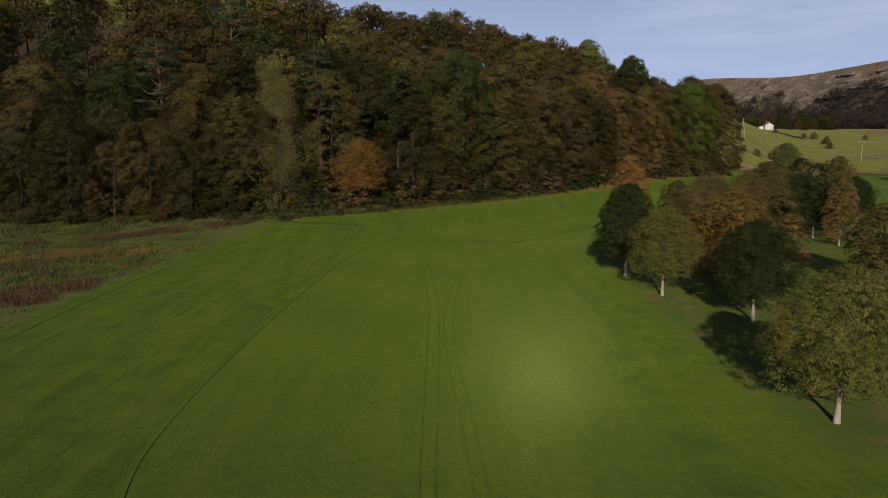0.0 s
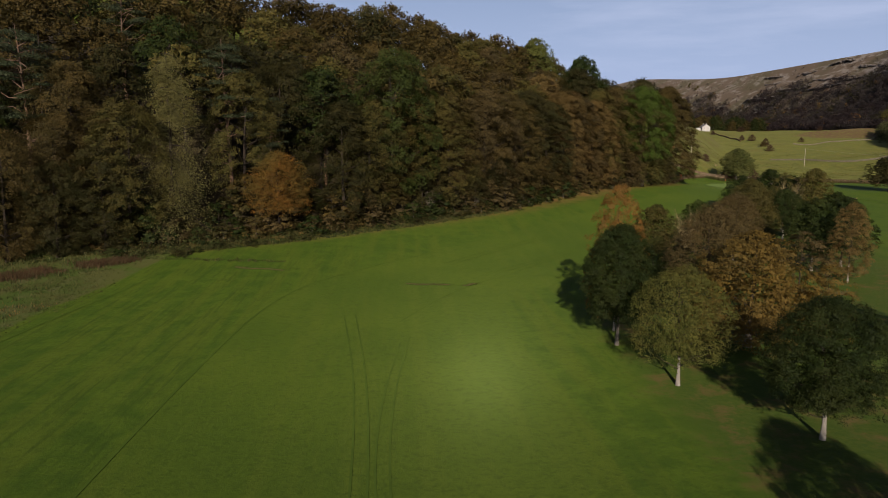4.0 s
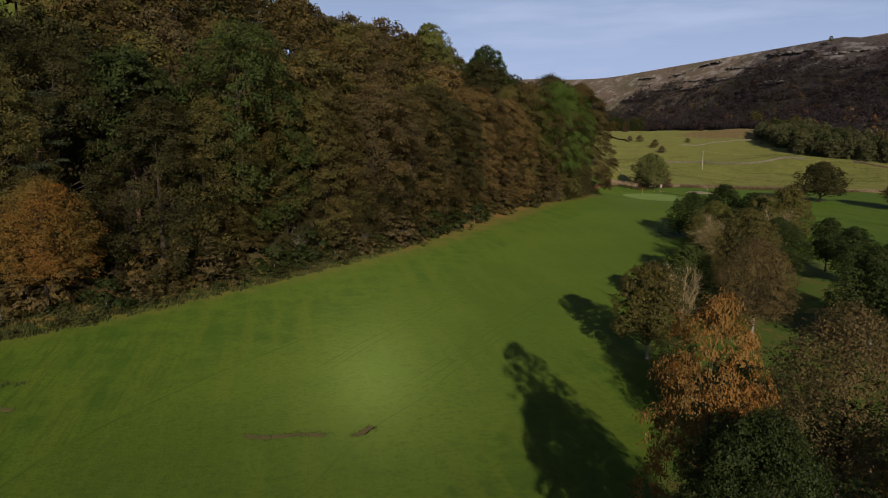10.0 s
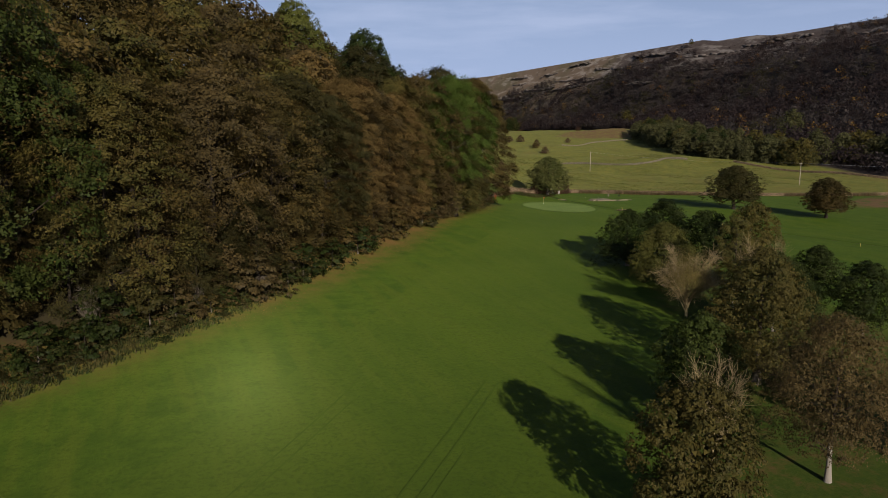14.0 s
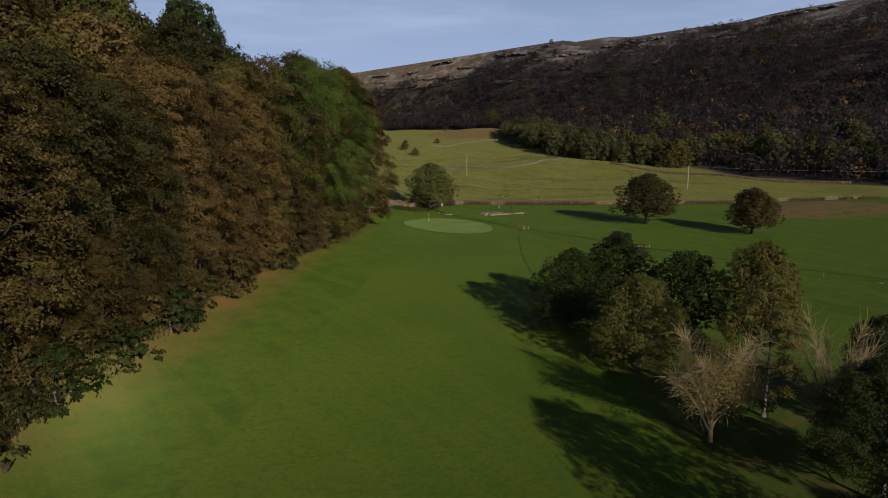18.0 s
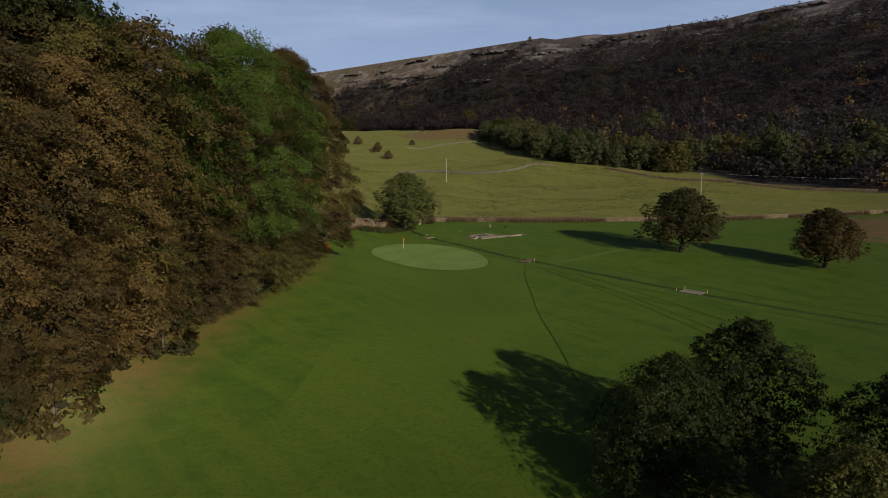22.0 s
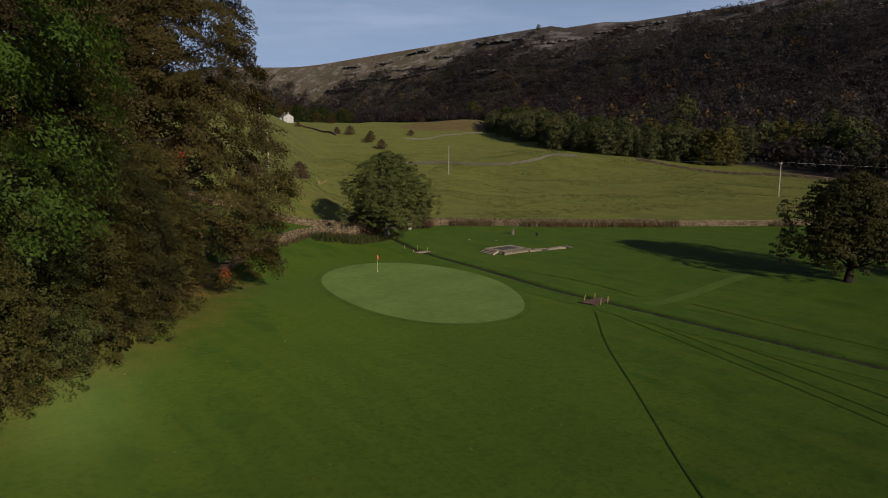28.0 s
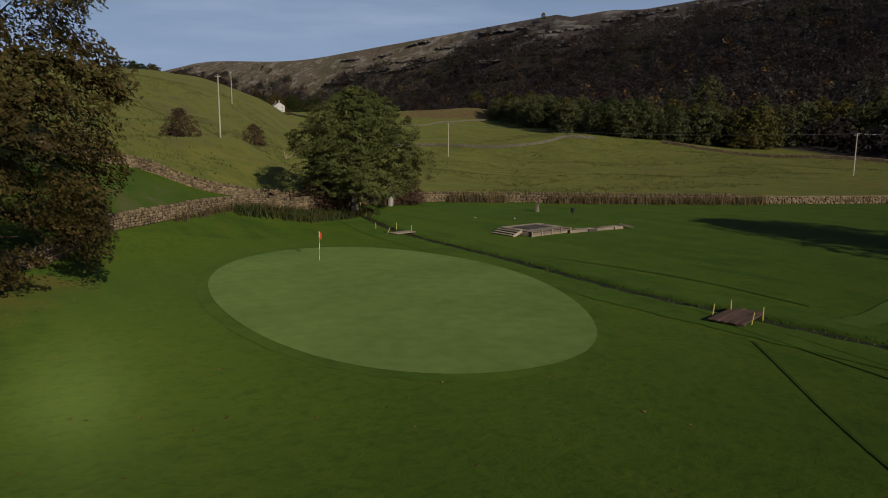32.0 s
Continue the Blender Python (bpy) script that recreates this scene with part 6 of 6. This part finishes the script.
# ---- drystone walls ----
def wall_line(name, pts, height, label, material=M_STONE, copes=0, thick=0.55, seed=1, stone=0.34):
    rnd = np.random.default_rng(seed)
    line = along(pts, stone)
    t = np.gradient(line, axis=0)
    t /= np.hypot(t[:, 0], t[:, 1])[:, None]
    nr = np.c_[-t[:, 1], t[:, 0]]
    zg = land(line[:, 0], line[:, 1])
    root = new(name)
    root.matrix_world = pose(line[0, 0], line[0, 1], zg[0])
    base = np.array([line[0, 0], line[0, 1], zg[0]])
    # hearting: a tapering core
    core = []
    for sx, h in ((-1, -0.25), (-0.72, 1), (0.72, 1), (1, -0.25)):
        q = line + nr * (sx * thick * 0.40)
        core.append(np.c_[q, zg + (height * 0.95 if h > 0 else h)])
    v = np.stack(core, 1).reshape(-1, 3) - base
    ii = np.arange(len(line) * 4).reshape(len(line), 4)
    f = np.stack([ii[:-1, :-1], ii[:-1, 1:], ii[1:, 1:], ii[1:, :-1]], -1).reshape(-1, 4)
    part("core", raw_mesh("core", v, f, material), root)
    # face stones in rough courses on both sides
    cube = np.array([(x, y, z) for x in (-1, 1) for y in (-1, 1) for z in (-1, 1)], float)
    cf = np.array([(0, 1, 3, 2), (4, 6, 7, 5), (0, 4, 5, 1), (2, 3, 7, 6), (0, 2, 6, 4), (1, 5, 7, 3)])
    vs, fs = [], []
    k = 0
    course = 0.2
    for side in (-1, 1):
        for c in range(int(height / course)):
            for i in range(len(line)):
                if rnd.random() < 0.05:
                    continue
                g = c / (height / course)
                p = line[i] + t[i] * rnd.normal(0, 0.07) + nr[i] * side * thick * (0.46 - 0.12 * g + rnd.normal(0, 0.02))
                half = np.array([stone * rnd.uniform(0.36, 0.60), 0.11, course * rnd.uniform(0.36, 0.56)])
                q = cube * half * (1 + rnd.normal(0, 0.10, (8, 3)))
                w = q[:, :1] * np.append(t[i], 0) + q[:, 1:2] * np.append(nr[i], 0) + q[:, 2:] * np.array([0, 0, 1.0])
                vs.append(w + np.array([p[0], p[1], zg[i] + (c + 0.5) * course]) - base)
                fs.append(cf + 8 * k)
                k += 1
    part("face_stones", raw_mesh("face_stones", np.vstack(vs), np.vstack(fs), material), root)["kind"] = "stuff"
    # coping stones on edge
    shared = []
    for j in range(5):
        q = cube * np.array([0.09, thick * 0.40, 0.15]) * (1 + rnd.normal(0, 0.14, (8, 3)))
        shared.append(raw_mesh("coping_stone", q, cf, material))
    gap = 0.22
    cl = along(pts, gap)
    ct = np.gradient(cl, axis=0)
    step = max(1, len(cl) // copes) if copes else 0
    done = 0
    for i in range(len(cl)):
        if copes and done < copes and rnd.random() < 0.92:
            ob = new("coping_stone", shared[i % 5])
            ob.parent = root
            x, y = cl[i]
            ob.matrix_local = Matrix.Translation(Vector((x, y, float(land(x, y)) + height + rnd.normal(0.06, 0.05))) - Vector(base)) @ pose(0, 0, 0, rnd.normal(0, 5), rnd.normal(0, 12), math.degrees(math.atan2(ct[i, 1], ct[i, 0])))
            done += 1
    return tagged(root, label, "wall")


wall_line("drystone_wall", LOW_WALL, 1.05, "brown drystone field wall along the rough grass", copes=250, seed=2)
wall_line("drystone_wall", HIGH_WALL, 0.95, "tumbled drystone wall climbing the grassy bank", copes=180, seed=3)
wall_line("drystone_wall", COURSE_WALL, 1.15, "low drystone boundary wall behind brown weeds", copes=280, seed=4)
wall_line("drystone_wall", [(250, 478), (262, 470), (272, 452), (285, 438), (296, 437), (305, 441), (316, 434)], 1.0, "pale drystone wall across the pasture and knoll", M_MIDSTONE, thick=0.4, seed=5, stone=0.5)
wall_line("drystone_wall", [(330, 590), (345, 588), (388, 614), (410, 612), (430, 630)], 0.9, "pale drystone wall in the upper pasture", M_MIDSTONE, thick=0.4, seed=6, stone=0.6)
wall_line("drystone_wall", [(339, 755), (329.6, 706), (311, 642)], 1.3, "brown drystone wall running down from the farmhouse", M_STONE, seed=8, stone=0.6)
wall_line("drystone_wall", [(338, 420), (346, 380), (352, 340), (362, 300)], 1.2, "dark field wall below the fell wood", M_STONE, seed=7, stone=0.55)


# ---- grass, weeds, leaves ----
def tufts(name, pts, height, material, label, category, per=9, width=0.02, spread=0.18, seed=1):
    rnd = np.random.default_rng(seed)
    p = np.repeat(np.asarray(pts, float), per, axis=0)
    n = len(p)
    p = p + rnd.normal(0, spread, (n, 2))
    h = height * (0.45 + 0.8 * rnd.random(n))
    a = rnd.random(n) * 6.283
    lean = rnd.normal(0, 0.28, (n, 2)) * h[:, None]
    z = land(p[:, 0], p[:, 1])
    w = width * (0.6 + 0.9 * rnd.random(n))
    dx, dy = np.cos(a) * w, np.sin(a) * w
    v = np.stack([np.c_[p[:, 0] - dx, p[:, 1] - dy, z - 0.03], np.c_[p[:, 0] + dx, p[:, 1] + dy, z - 0.03], np.c_[p + lean, z + h]], 1).reshape(-1, 3)
    return tagged(new(name, raw_mesh(name, v, np.arange(3 * n).reshape(n, 3), material)), label, category, kind="stuff")


rnd = np.random.default_rng(21)
cw = along(COURSE_WALL[1:], 0.35)
tang = np.gradient(cw, axis=0)
tang /= np.hypot(tang[:, 0], tang[:, 1])[:, None]
front = cw - np.c_[-tang[:, 1], tang[:, 0]] * rnd.uniform(0.6, 1.6, (len(cw), 1))
front = front[[noise.noise(Vector((a * 0.12, b * 0.12, 5.0))) > -0.12 for a, b in front]]
tufts("tall_dead_grass", np.vstack([front, front + rnd.normal(0, 0.3, front.shape)]), 1.45, L_REED, "tall brown dead grass along the boundary wall", "grass", 12, 0.045, 0.22, 2)
lw = along(LOW_WALL, 0.4)
tang = np.gradient(lw, axis=0)
tang /= np.hypot(tang[:, 0], tang[:, 1])[:, None]
side = lw + np.c_[tang[:, 1], -tang[:, 0]] * rnd.uniform(0.5, 1.3, (len(lw), 1))
tufts("wall_weeds", side[len(side) // 2:], 0.8, L_REED, "brown weeds at the foot of the field wall", "grass", 12, 0.04, 0.25, 3)
k = rnd.uniform(0, 1, (260, 2))
nook = np.c_[134 + 17 * k[:, 0], 317.5 + 3.2 * k[:, 1] + 0.25 * np.maximum(17 * k[:, 0] - 7, 0)]
tufts("nettle_bed", nook, 0.8, L_NETTLE, "green and brown weeds round the ash tree's foot", "weeds", 10, 0.06, 0.3, 4)
# docks, rushes and bracken on the bank below the wood
def clumped(x, y, sx, sy, turn, count, grain, floor=-0.05):
    """Points scattered round a place in uneven clumps."""
    a = rnd.normal(0, 1, (count, 2)) * (sx, sy)
    c, d = math.cos(turn), math.sin(turn)
    p = np.c_[x + a[:, 0] * c - a[:, 1] * d, y + a[:, 0] * d + a[:, 1] * c]
    return p[[noise.noise(Vector((u * grain, w * grain, 7.0))) + 0.5 * noise.noise(Vector((u * grain * 2.7, w * grain * 2.7, 1.0))) > floor for u, w in p]]


dock = along([(-72, 117), (-64, 122.5), (-57.5, 129.5), (-51.5, 134.0), (-45.5, 138.6), (-41.5, 139.8)], 0.22)
dock = np.vstack([dock + rnd.normal(0, 1.0, dock.shape) for _ in range(4)])
dock = dock[[noise.noise(Vector((a * 0.17, b * 0.17, 2.0))) > -0.08 for a, b in dock]]
tufts("dock_strip", dock, 0.62, L_DOCK, "tall brown dock stems in a broken strip on the rough bank", "weeds", 20, 0.05, 0.7, 5)
rust = np.vstack([clumped(-66, 106, 7.5, 2.6, 0.25, 900, 0.16), clumped(-58, 108, 5, 2.2, 0.4, 350, 0.2)])
tufts("bracken_patch", rust, 0.34, L_RUSSET, "low rusty dead bracken on the rough bank", "weeds", 24, 0.05, 0.8, 6)
brown = np.vstack([clumped(-52, 72, 4.2, 2.3, 0.9, 800, 0.2), clumped(-48.5, 82, 3.6, 1.3, 0.9, 260, 0.22, 0.0), clumped(-62, 90, 7, 4.5, 0.5, 420, 0.16, 0.05)])
brown = brown[brown[:, 0] < -43.8 + 0.05 * (brown[:, 1] - 70)]
tufts("dock_strip", brown, 0.5, L_DOCK, "reddish brown dock clumps beside the mown turf", "weeds", 24, 0.05, 0.8, 7)
loose = np.vstack([clumped(-58, 118, 6, 5, 0.9, 260, 0.22, 0.12), clumped(-52, 104, 5, 8, 0.2, 160, 0.22, 0.15)])
tufts("dock_strip", loose, 0.6, L_TAN, "scattered tan dead stems on the rough bank", "weeds", 7, 0.06, 0.3, 8)
lump = np.vstack([clumped(-76, 132, 14, 9, 0.5, 1500, 0.22, 0.0), clumped(-62, 98, 10, 10, 0.3, 1000, 0.25, 0.08)])
lump = lump[lump[:, 0] < -44]
tufts("nettle_bed", lump, 0.5, L_NETTLE, "lumpy dark green nettles over the rough bank", "weeds", 20, 0.08, 0.7, 9)
tip = along([(-41, 141), (-36, 140.6), (-31.4, 140.3), (-24, 140.4), (-17.5, 139.8)], 0.3)
tufts("dock_strip", tip + rnd.normal(0, 0.35, tip.shape), 0.34, L_TAN, "thin brown dock stems at the fairway's corner", "weeds", 8, 0.05, 0.3, 15)
q = rnd.uniform(0, 1, (9000, 2))
bx, by = -125 + 92 * q[:, 0], 30 + 135 * q[:, 1]
uu, ddd = wood_side(bx, by)
wob = np.array([noise.noise(Vector((a * 0.07, b * 0.07, 0.0))) + 0.5 * noise.noise(Vector((a * 0.21, b * 0.21, 3.0))) for a, b in zip(bx, by)])
ok = (ddd < 2) & (bx < -42 + 0.1 * (by - 110) + 3 * wob) & (wob + 0.3 * rnd.normal(size=len(bx)) > -0.1)
tufts("bank_grass", np.c_[bx, by][ok], 0.17, L_TAN, "long tan and green grass on the rough bank", "grass", 16, 0.10, 1.2, 16)
# weeds in the strip between turf and trees
q = rnd.uniform(0, 1, (3200, 2))
us = 60 + 150 * q[:, 0]
dv = -7.5 + 8.5 * q[:, 1]
wv = np.interp(us, EDGE_U, EDGE_V) + dv
px, py = (us - wv) * 0.70711, (us + wv) * 0.70711
sel = q[:, 1] > np.interp(us, (60, 100, 150, 175, 210), (0.0, 0.1, 0.3, 0.7, 0.95))
tufts("edge_weeds", np.c_[px, py][sel], 0.40, L_NETTLE, "low green and brown weeds along the wood's foot", "weeds", 12, 0.07, 0.4, 6)
# tussocks over the pasture
q = rnd.uniform(0, 1, (26000, 2))
tx, ty = 125 + 220 * q[:, 0], 325 + 190 * q[:, 1]
tw = np.array([noise.noise(Vector((a * 0.05, b * 0.05, 7.0))) + 0.6 * noise.noise(Vector((a * 0.3, b * 0.3, 2.0))) for a, b in zip(tx, ty)])
ok = (tw + 0.1 * rnd.normal(size=len(tx)) > 0.05) & (inside(tx, ty, PASTURE) > 1.5) & (tx < np.interp(ty, FOOT_Y, FOOT_X) - 12)
tufts("pasture_tussocks", np.c_[tx, ty][ok], 0.26, L_TUSS, "coarse olive tussocks scattered over the pasture", "grass", 6, 0.10, 0.35, 27)
# longer grass overhanging the ditch
dt = np.gradient(DITCH, axis=0)
dt /= np.hypot(dt[:, 0], dt[:, 1])[:, None]
dn = np.c_[-dt[:, 1], dt[:, 0]]
lip = np.vstack([DITCH + dn * rnd.normal(s_, 0.22, (len(DITCH), 1)) + rnd.normal(0, 0.25, DITCH.shape) for s_ in (-0.95, -0.8, 0.8, 0.95)])
tufts("ditch_grass", lip, 0.13, L_DITCH, "long ragged grass along both banks of the ditch", "grass", 6, 0.03, 0.3, 26)
# fallen leaves under the overhanging beeches
q = rnd.uniform(0, 1, (9000, 2))
us = 150 + 140 * q[:, 0]
dv = -9.0 + 10 * q[:, 1] ** 0.55
wv = np.interp(us, EDGE_U, EDGE_V) + dv
px, py = (us - wv) * 0.70711, (us + wv) * 0.70711
stray = rnd.uniform(0, 1, (500, 2))
px, py = np.r_[px, 78 + 52 * stray[:, 0]], np.r_[py, 222 + 62 * stray[:, 1]]
lp = np.c_[px, py, land(px, py) + 0.03]
v, f = leaf_sprays(lp, unit(rnd.normal(size=lp.shape) * 0.25 + np.array([0, 0, 1.0])), rnd.uniform(0.04, 0.10, len(lp)), rnd)
tagged(new("fallen_leaves", raw_mesh("fallen_leaves", v, f, L_LITTER)), "brown fallen leaves scattered under the beeches", "leaves", kind="stuff")

# mown edges, wheel tracks and scrapes in the turf
ribbon("mown_edge", along([(-11, 21), (-16.5, 31), (-18.7, 42), (-18.4, 75), (-15.8, 119), (-5, 136), (8, 150)], 1.0), 0.12, M_TRACK, 0.045, label="dark mown edge line in the turf", category="turf edge")
ribbon("mown_edge", along([(139, 268.5), (137.7, 267.1), (131.4, 260.7), (124.8, 252.2), (117.2, 243.1), (110, 232.4), (103.7, 224.1), (95, 211)], 1.0), 0.045, M_EDGE, 0.045, label="dark mown edge line in the turf", category="turf edge")
ribbon("mown_edge", along([(-39.7, 50), (-40.5, 61), (-41.1, 83), (-39.9, 102), (-35.8, 128.4), (-33, 138)], 1.0), 0.14, M_TRACK, 0.045, label="faint mown edge line in the rough", category="turf edge")
for pts in ([(-1.6, 30), (-2.1, 48), (-2.7, 81), (-5.9, 110)], [(-0.8, 30), (-1.1, 48), (-1.6, 80), (-4.5, 110)], [(1.4, 28), (0.6, 44), (-0.6, 56), (-1.2, 75), (1.0, 96)], [(2.2, 28), (1.3, 45), (0.2, 57), (-0.2, 76), (2.0, 98)],
            [(9, 141), (14.4, 148.1), (19.1, 153.5), (25.3, 160.6), (33, 170)], [(10, 140), (15.4, 147.4), (20.1, 152.8), (26.2, 159.9), (34, 169)],
            [(17, 135), (22.4, 141.3), (30.2, 150), (37, 157.4), (44.5, 165.9)], [(18.1, 134.2), (23.5, 140.6), (31.2, 149.2), (38, 156.6), (45.4, 165)], [(19, 133), (24.5, 140.2), (30.8, 147.3), (36, 153)], [(1, 104), (6, 115), (11.5, 124.5), (18, 131)],
            [(140.6, 270.5), (136.2, 252.5), (132.9, 238.6), (127, 222)], [(141.8, 270), (137.6, 252.3), (134.4, 238.4), (129, 221)], [(142, 269), (140, 252), (137.5, 238), (134, 220)],
            [(147, 290), (149, 279), (147.6, 270)], [(149.5, 265), (148.9, 250), (151.4, 229), (158, 205)]):
    ribbon("wheel_track", along(pts, 1.0), 0.08, M_TRACK, 0.045, label="faint wheel track pressed into dewy turf", category="track")
ribbon("worn_path", along([(145.4, 267.4), (148.3, 267.0), (154.8, 267.8), (163.5, 269.3), (169.3, 270.0)], 0.7), 0.8, M_PALE, 0.04, label="pale dewy path crossing the mown grass", category="path")
for cx, cy, ln, an in ((5.3, 124.9, 6.5, -8), (-20.5, 134.9, 8.0, -8), (11.4, 124.4, 3.0, 40)):
    root_pts = [(cx + s * ln / 2 * math.cos(radians(an)), cy + s * ln / 2 * math.sin(radians(an)) + 0.35 * math.sin(5 * s)) for s in (-1, -0.5, 0, 0.5, 1)]
    ribbon("turf_scrape", along(root_pts, 0.5), 0.35, M_BARE, 0.045, label="scraped bare patch in the fairway turf", category="turf scrape")
    tufts("scrape_grass", np.array(along(root_pts, 0.35)), 0.16, L_TAN, "torn dry grass on a turf scrape", "grass", 9, 0.04, 0.45, int(abs(cx)) + 7)


# ---- poles and wires ----
def pole(x, y, height, turn, label="tall pale wooden electricity pole in the pasture"):
    root = thing("electricity_pole", x, y, turn, label, "pole", "electricity poles")
    tube_part("shaft", root, [(0, 0, -0.5), (0, 0, height * 0.5), (0, 0, height)], (0.16, 0.14, 0.11), M_POLE, 10)
    box_part("crossarm", root, pose(0, 0.12, height - 0.35), 1.2, 0.10, 0.12, M_POLE)
    for sx in (-0.5, 0, 0.5):
        tube_part("insulator", root, [(sx, 0.12, height - 0.28), (sx, 0.12, height - 0.15), (sx, 0.12, height - 0.02)], (0.05, 0.09, 0.05), M_SLATE, 8)
    return root


poles = [(248, 436, 10.8, 20), (278.5, 325, 9.6, -30), (158.4, 392.0, 12.3, 10), (200.5, 499.5, 11.0, 10), (345, 250, 9.6, -30)]
for x, y, h, tr in poles:
    pole(x, y, h, tr)


def wire(a, b, sag):
    pa, pb = Vector(put(a[0], a[1], a[2] - 0.05)), Vector(put(b[0], b[1], b[2] - 0.05))
    pts = [pa.lerp(pb, i / 16) - Vector((0, 0, 4 * sag * (i / 16) * (1 - i / 16))) for i in range(17)]
    v, f = tube(np.array(pts), [0.022] * 17, 4)
    tagged(new("power_line", raw_mesh("power_line", v, f, M_METAL)), "thin overhead power line between poles", "cable", "power lines")


wire(poles[0], poles[1], 1.6)
wire(poles[1], poles[4], 1.2)
wire(poles[2], poles[3], 1.2)

# ---- farmhouse in the upper dale ----
fh = thing("farmhouse", 361, 829, -99, "distant whitewashed stone farmhouse with slate roof", "house", dz=-0.6)
bm = bmesh.new()
L, W, H, R = 13.0, 9.0, 5.4, 2.9
pr = [(-L / 2, -W / 2, 0), (L / 2, -W / 2, 0), (L / 2, W / 2, 0), (-L / 2, W / 2, 0), (-L / 2, -W / 2, H), (L / 2, -W / 2, H), (L / 2, W / 2, H), (-L / 2, W / 2, H), (-L / 2, 0, H + R), (L / 2, 0, H + R)]
vs = [bm.verts.new(p) for p in pr]
for q in ((0, 1, 5, 4), (2, 3, 7, 6), (1, 2, 6, 9, 5), (3, 0, 4, 8, 7), (3, 2, 1, 0)):
    bm.faces.new([vs[i] for i in q])
part("wall", bm_mesh("wall", bm, M_RENDER), fh, "whitewashed stone wall")
pit = math.degrees(math.atan2(R, W / 2))
for s in (-1, 1):
    box_part("roof", fh, pose(0, s * W / 4, H + R / 2 + 0.12, -s * pit, 0, 0), L + 0.5, W / 2 / math.cos(radians(pit)) + 0.4, 0.2, M_SLATE, 0.02, "stone slate roof slope")
for sx in (-1, 1):
    ch = box_part("chimney", fh, pose(sx * (L / 2 - 0.6), 0, H + R + 0.6), 0.9, 0.9, 1.9, M_LIME, 0.05)
    for oy in (-0.22, 0.22):
        tube_part("chimney_pot", ch, [(sx * (L / 2 - 0.6), oy, H + R + 1.5), (sx * (L / 2 - 0.6), oy, H + R + 2.0)], (0.15, 0.13), M_BARE, 8)
for sx in (-4, 0, 4):
    for z in (1.6, 4.1):
        if sx == 0 and z < 2:
            continue
        wd = box_part("window", fh, pose(sx, -W / 2 - 0.02, z), 1.2, 0.10, 1.25, M_WHITE, 0.02, "white window frame")
        box_part("pane", wd, pose(sx, -W / 2 - 0.06, z), 1.0, 0.06, 1.05, M_GLASSDARK, 0.0)
for sy in (-2.2, 2.2):
    for z in (1.6, 4.1):
        wd = box_part("window", fh, pose(L / 2 + 0.02, sy, z), 0.10, 1.0, 1.2, M_WHITE, 0.02, "white window frame")
        box_part("pane", wd, pose(L / 2 + 0.06, sy, z), 0.06, 0.8, 1.0, M_GLASSDARK, 0.0)
dr = box_part("door", fh, pose(0, -W / 2 - 0.03, 1.05), 1.1, 0.10, 2.1, M_TIMBERDARK, 0.02, "dark wooden door")
barn = thing("outbuilding", 352.8, 828.6, -99, "low white lean-to beside the farmhouse", "outbuilding", dz=-0.3)
box_part("wall", barn, pose(0, 0, 1.6), 5.5, 5.0, 3.2, M_RENDER, 0.03)
box_part("roof", barn, pose(0, 0, 3.5, 10, 0, 0), 6.0, 5.6, 0.2, M_SLATE, 0.02)

# ---- hawthorns and fallen limbs on the bank, trees by the farm ----
random.seed(31)
for x, y, s in ((157.4, 372.0, 1.0), (141, 359, 1.1), (160.5, 329, 1.15), (145.5, 323.6, 1.0), (147.6, 326.5, 1.15), (150.5, 328, 0.9), (333.7, 747.8, 1.1), (322, 643, 1.5), (316, 650, 1.2), (305.5, 589, 1.4), (299, 580, 1.1), (282, 538.5, 1.3), (349, 611, 1.0), (390, 800, 1.6), (420, 700, 1.2)):
    place_tree("hawthorn_bush", random.choice(HAW), x, y, s, L_HAW if random.random() < 0.75 else L_BEECH, "round reddish-brown hawthorn bush on grass", "bush", "hawthorn bushes", bark=M_DARKBARK)
for i in range(64):
    x, y = 250 + i * 5.2 + random.uniform(-6, 6), 905 + i * 3.2 + random.uniform(-25, 25)
    place_tree("distant_tree", random.choice(FARTREE), x, y, random.uniform(1.4, 2.4), random.choice((L_DARK, L_BEECH, L_DARK)), "distant dark tree in the upper dale", "tree", "trees in the upper dale", bark=M_BARK)
dl = thing("fallen_branch", 171.6, 391, 20, "bare fallen limb on the grassy bank", "branch")
for i, (a, ln) in enumerate(((0, 4.5), (35, 3.2), (-25, 3.6), (60, 2.2))):
    ca, sa = math.cos(radians(a)), math.sin(radians(a))
    tube_part("limb", dl, [(0, 0, 0.2), (ca * ln * 0.5, sa * ln * 0.5, 0.9 + 0.2 * i), (ca * ln, sa * ln, 0.5 + 0.6 * i)], (0.16, 0.10, 0.03), M_TWIG, 6)
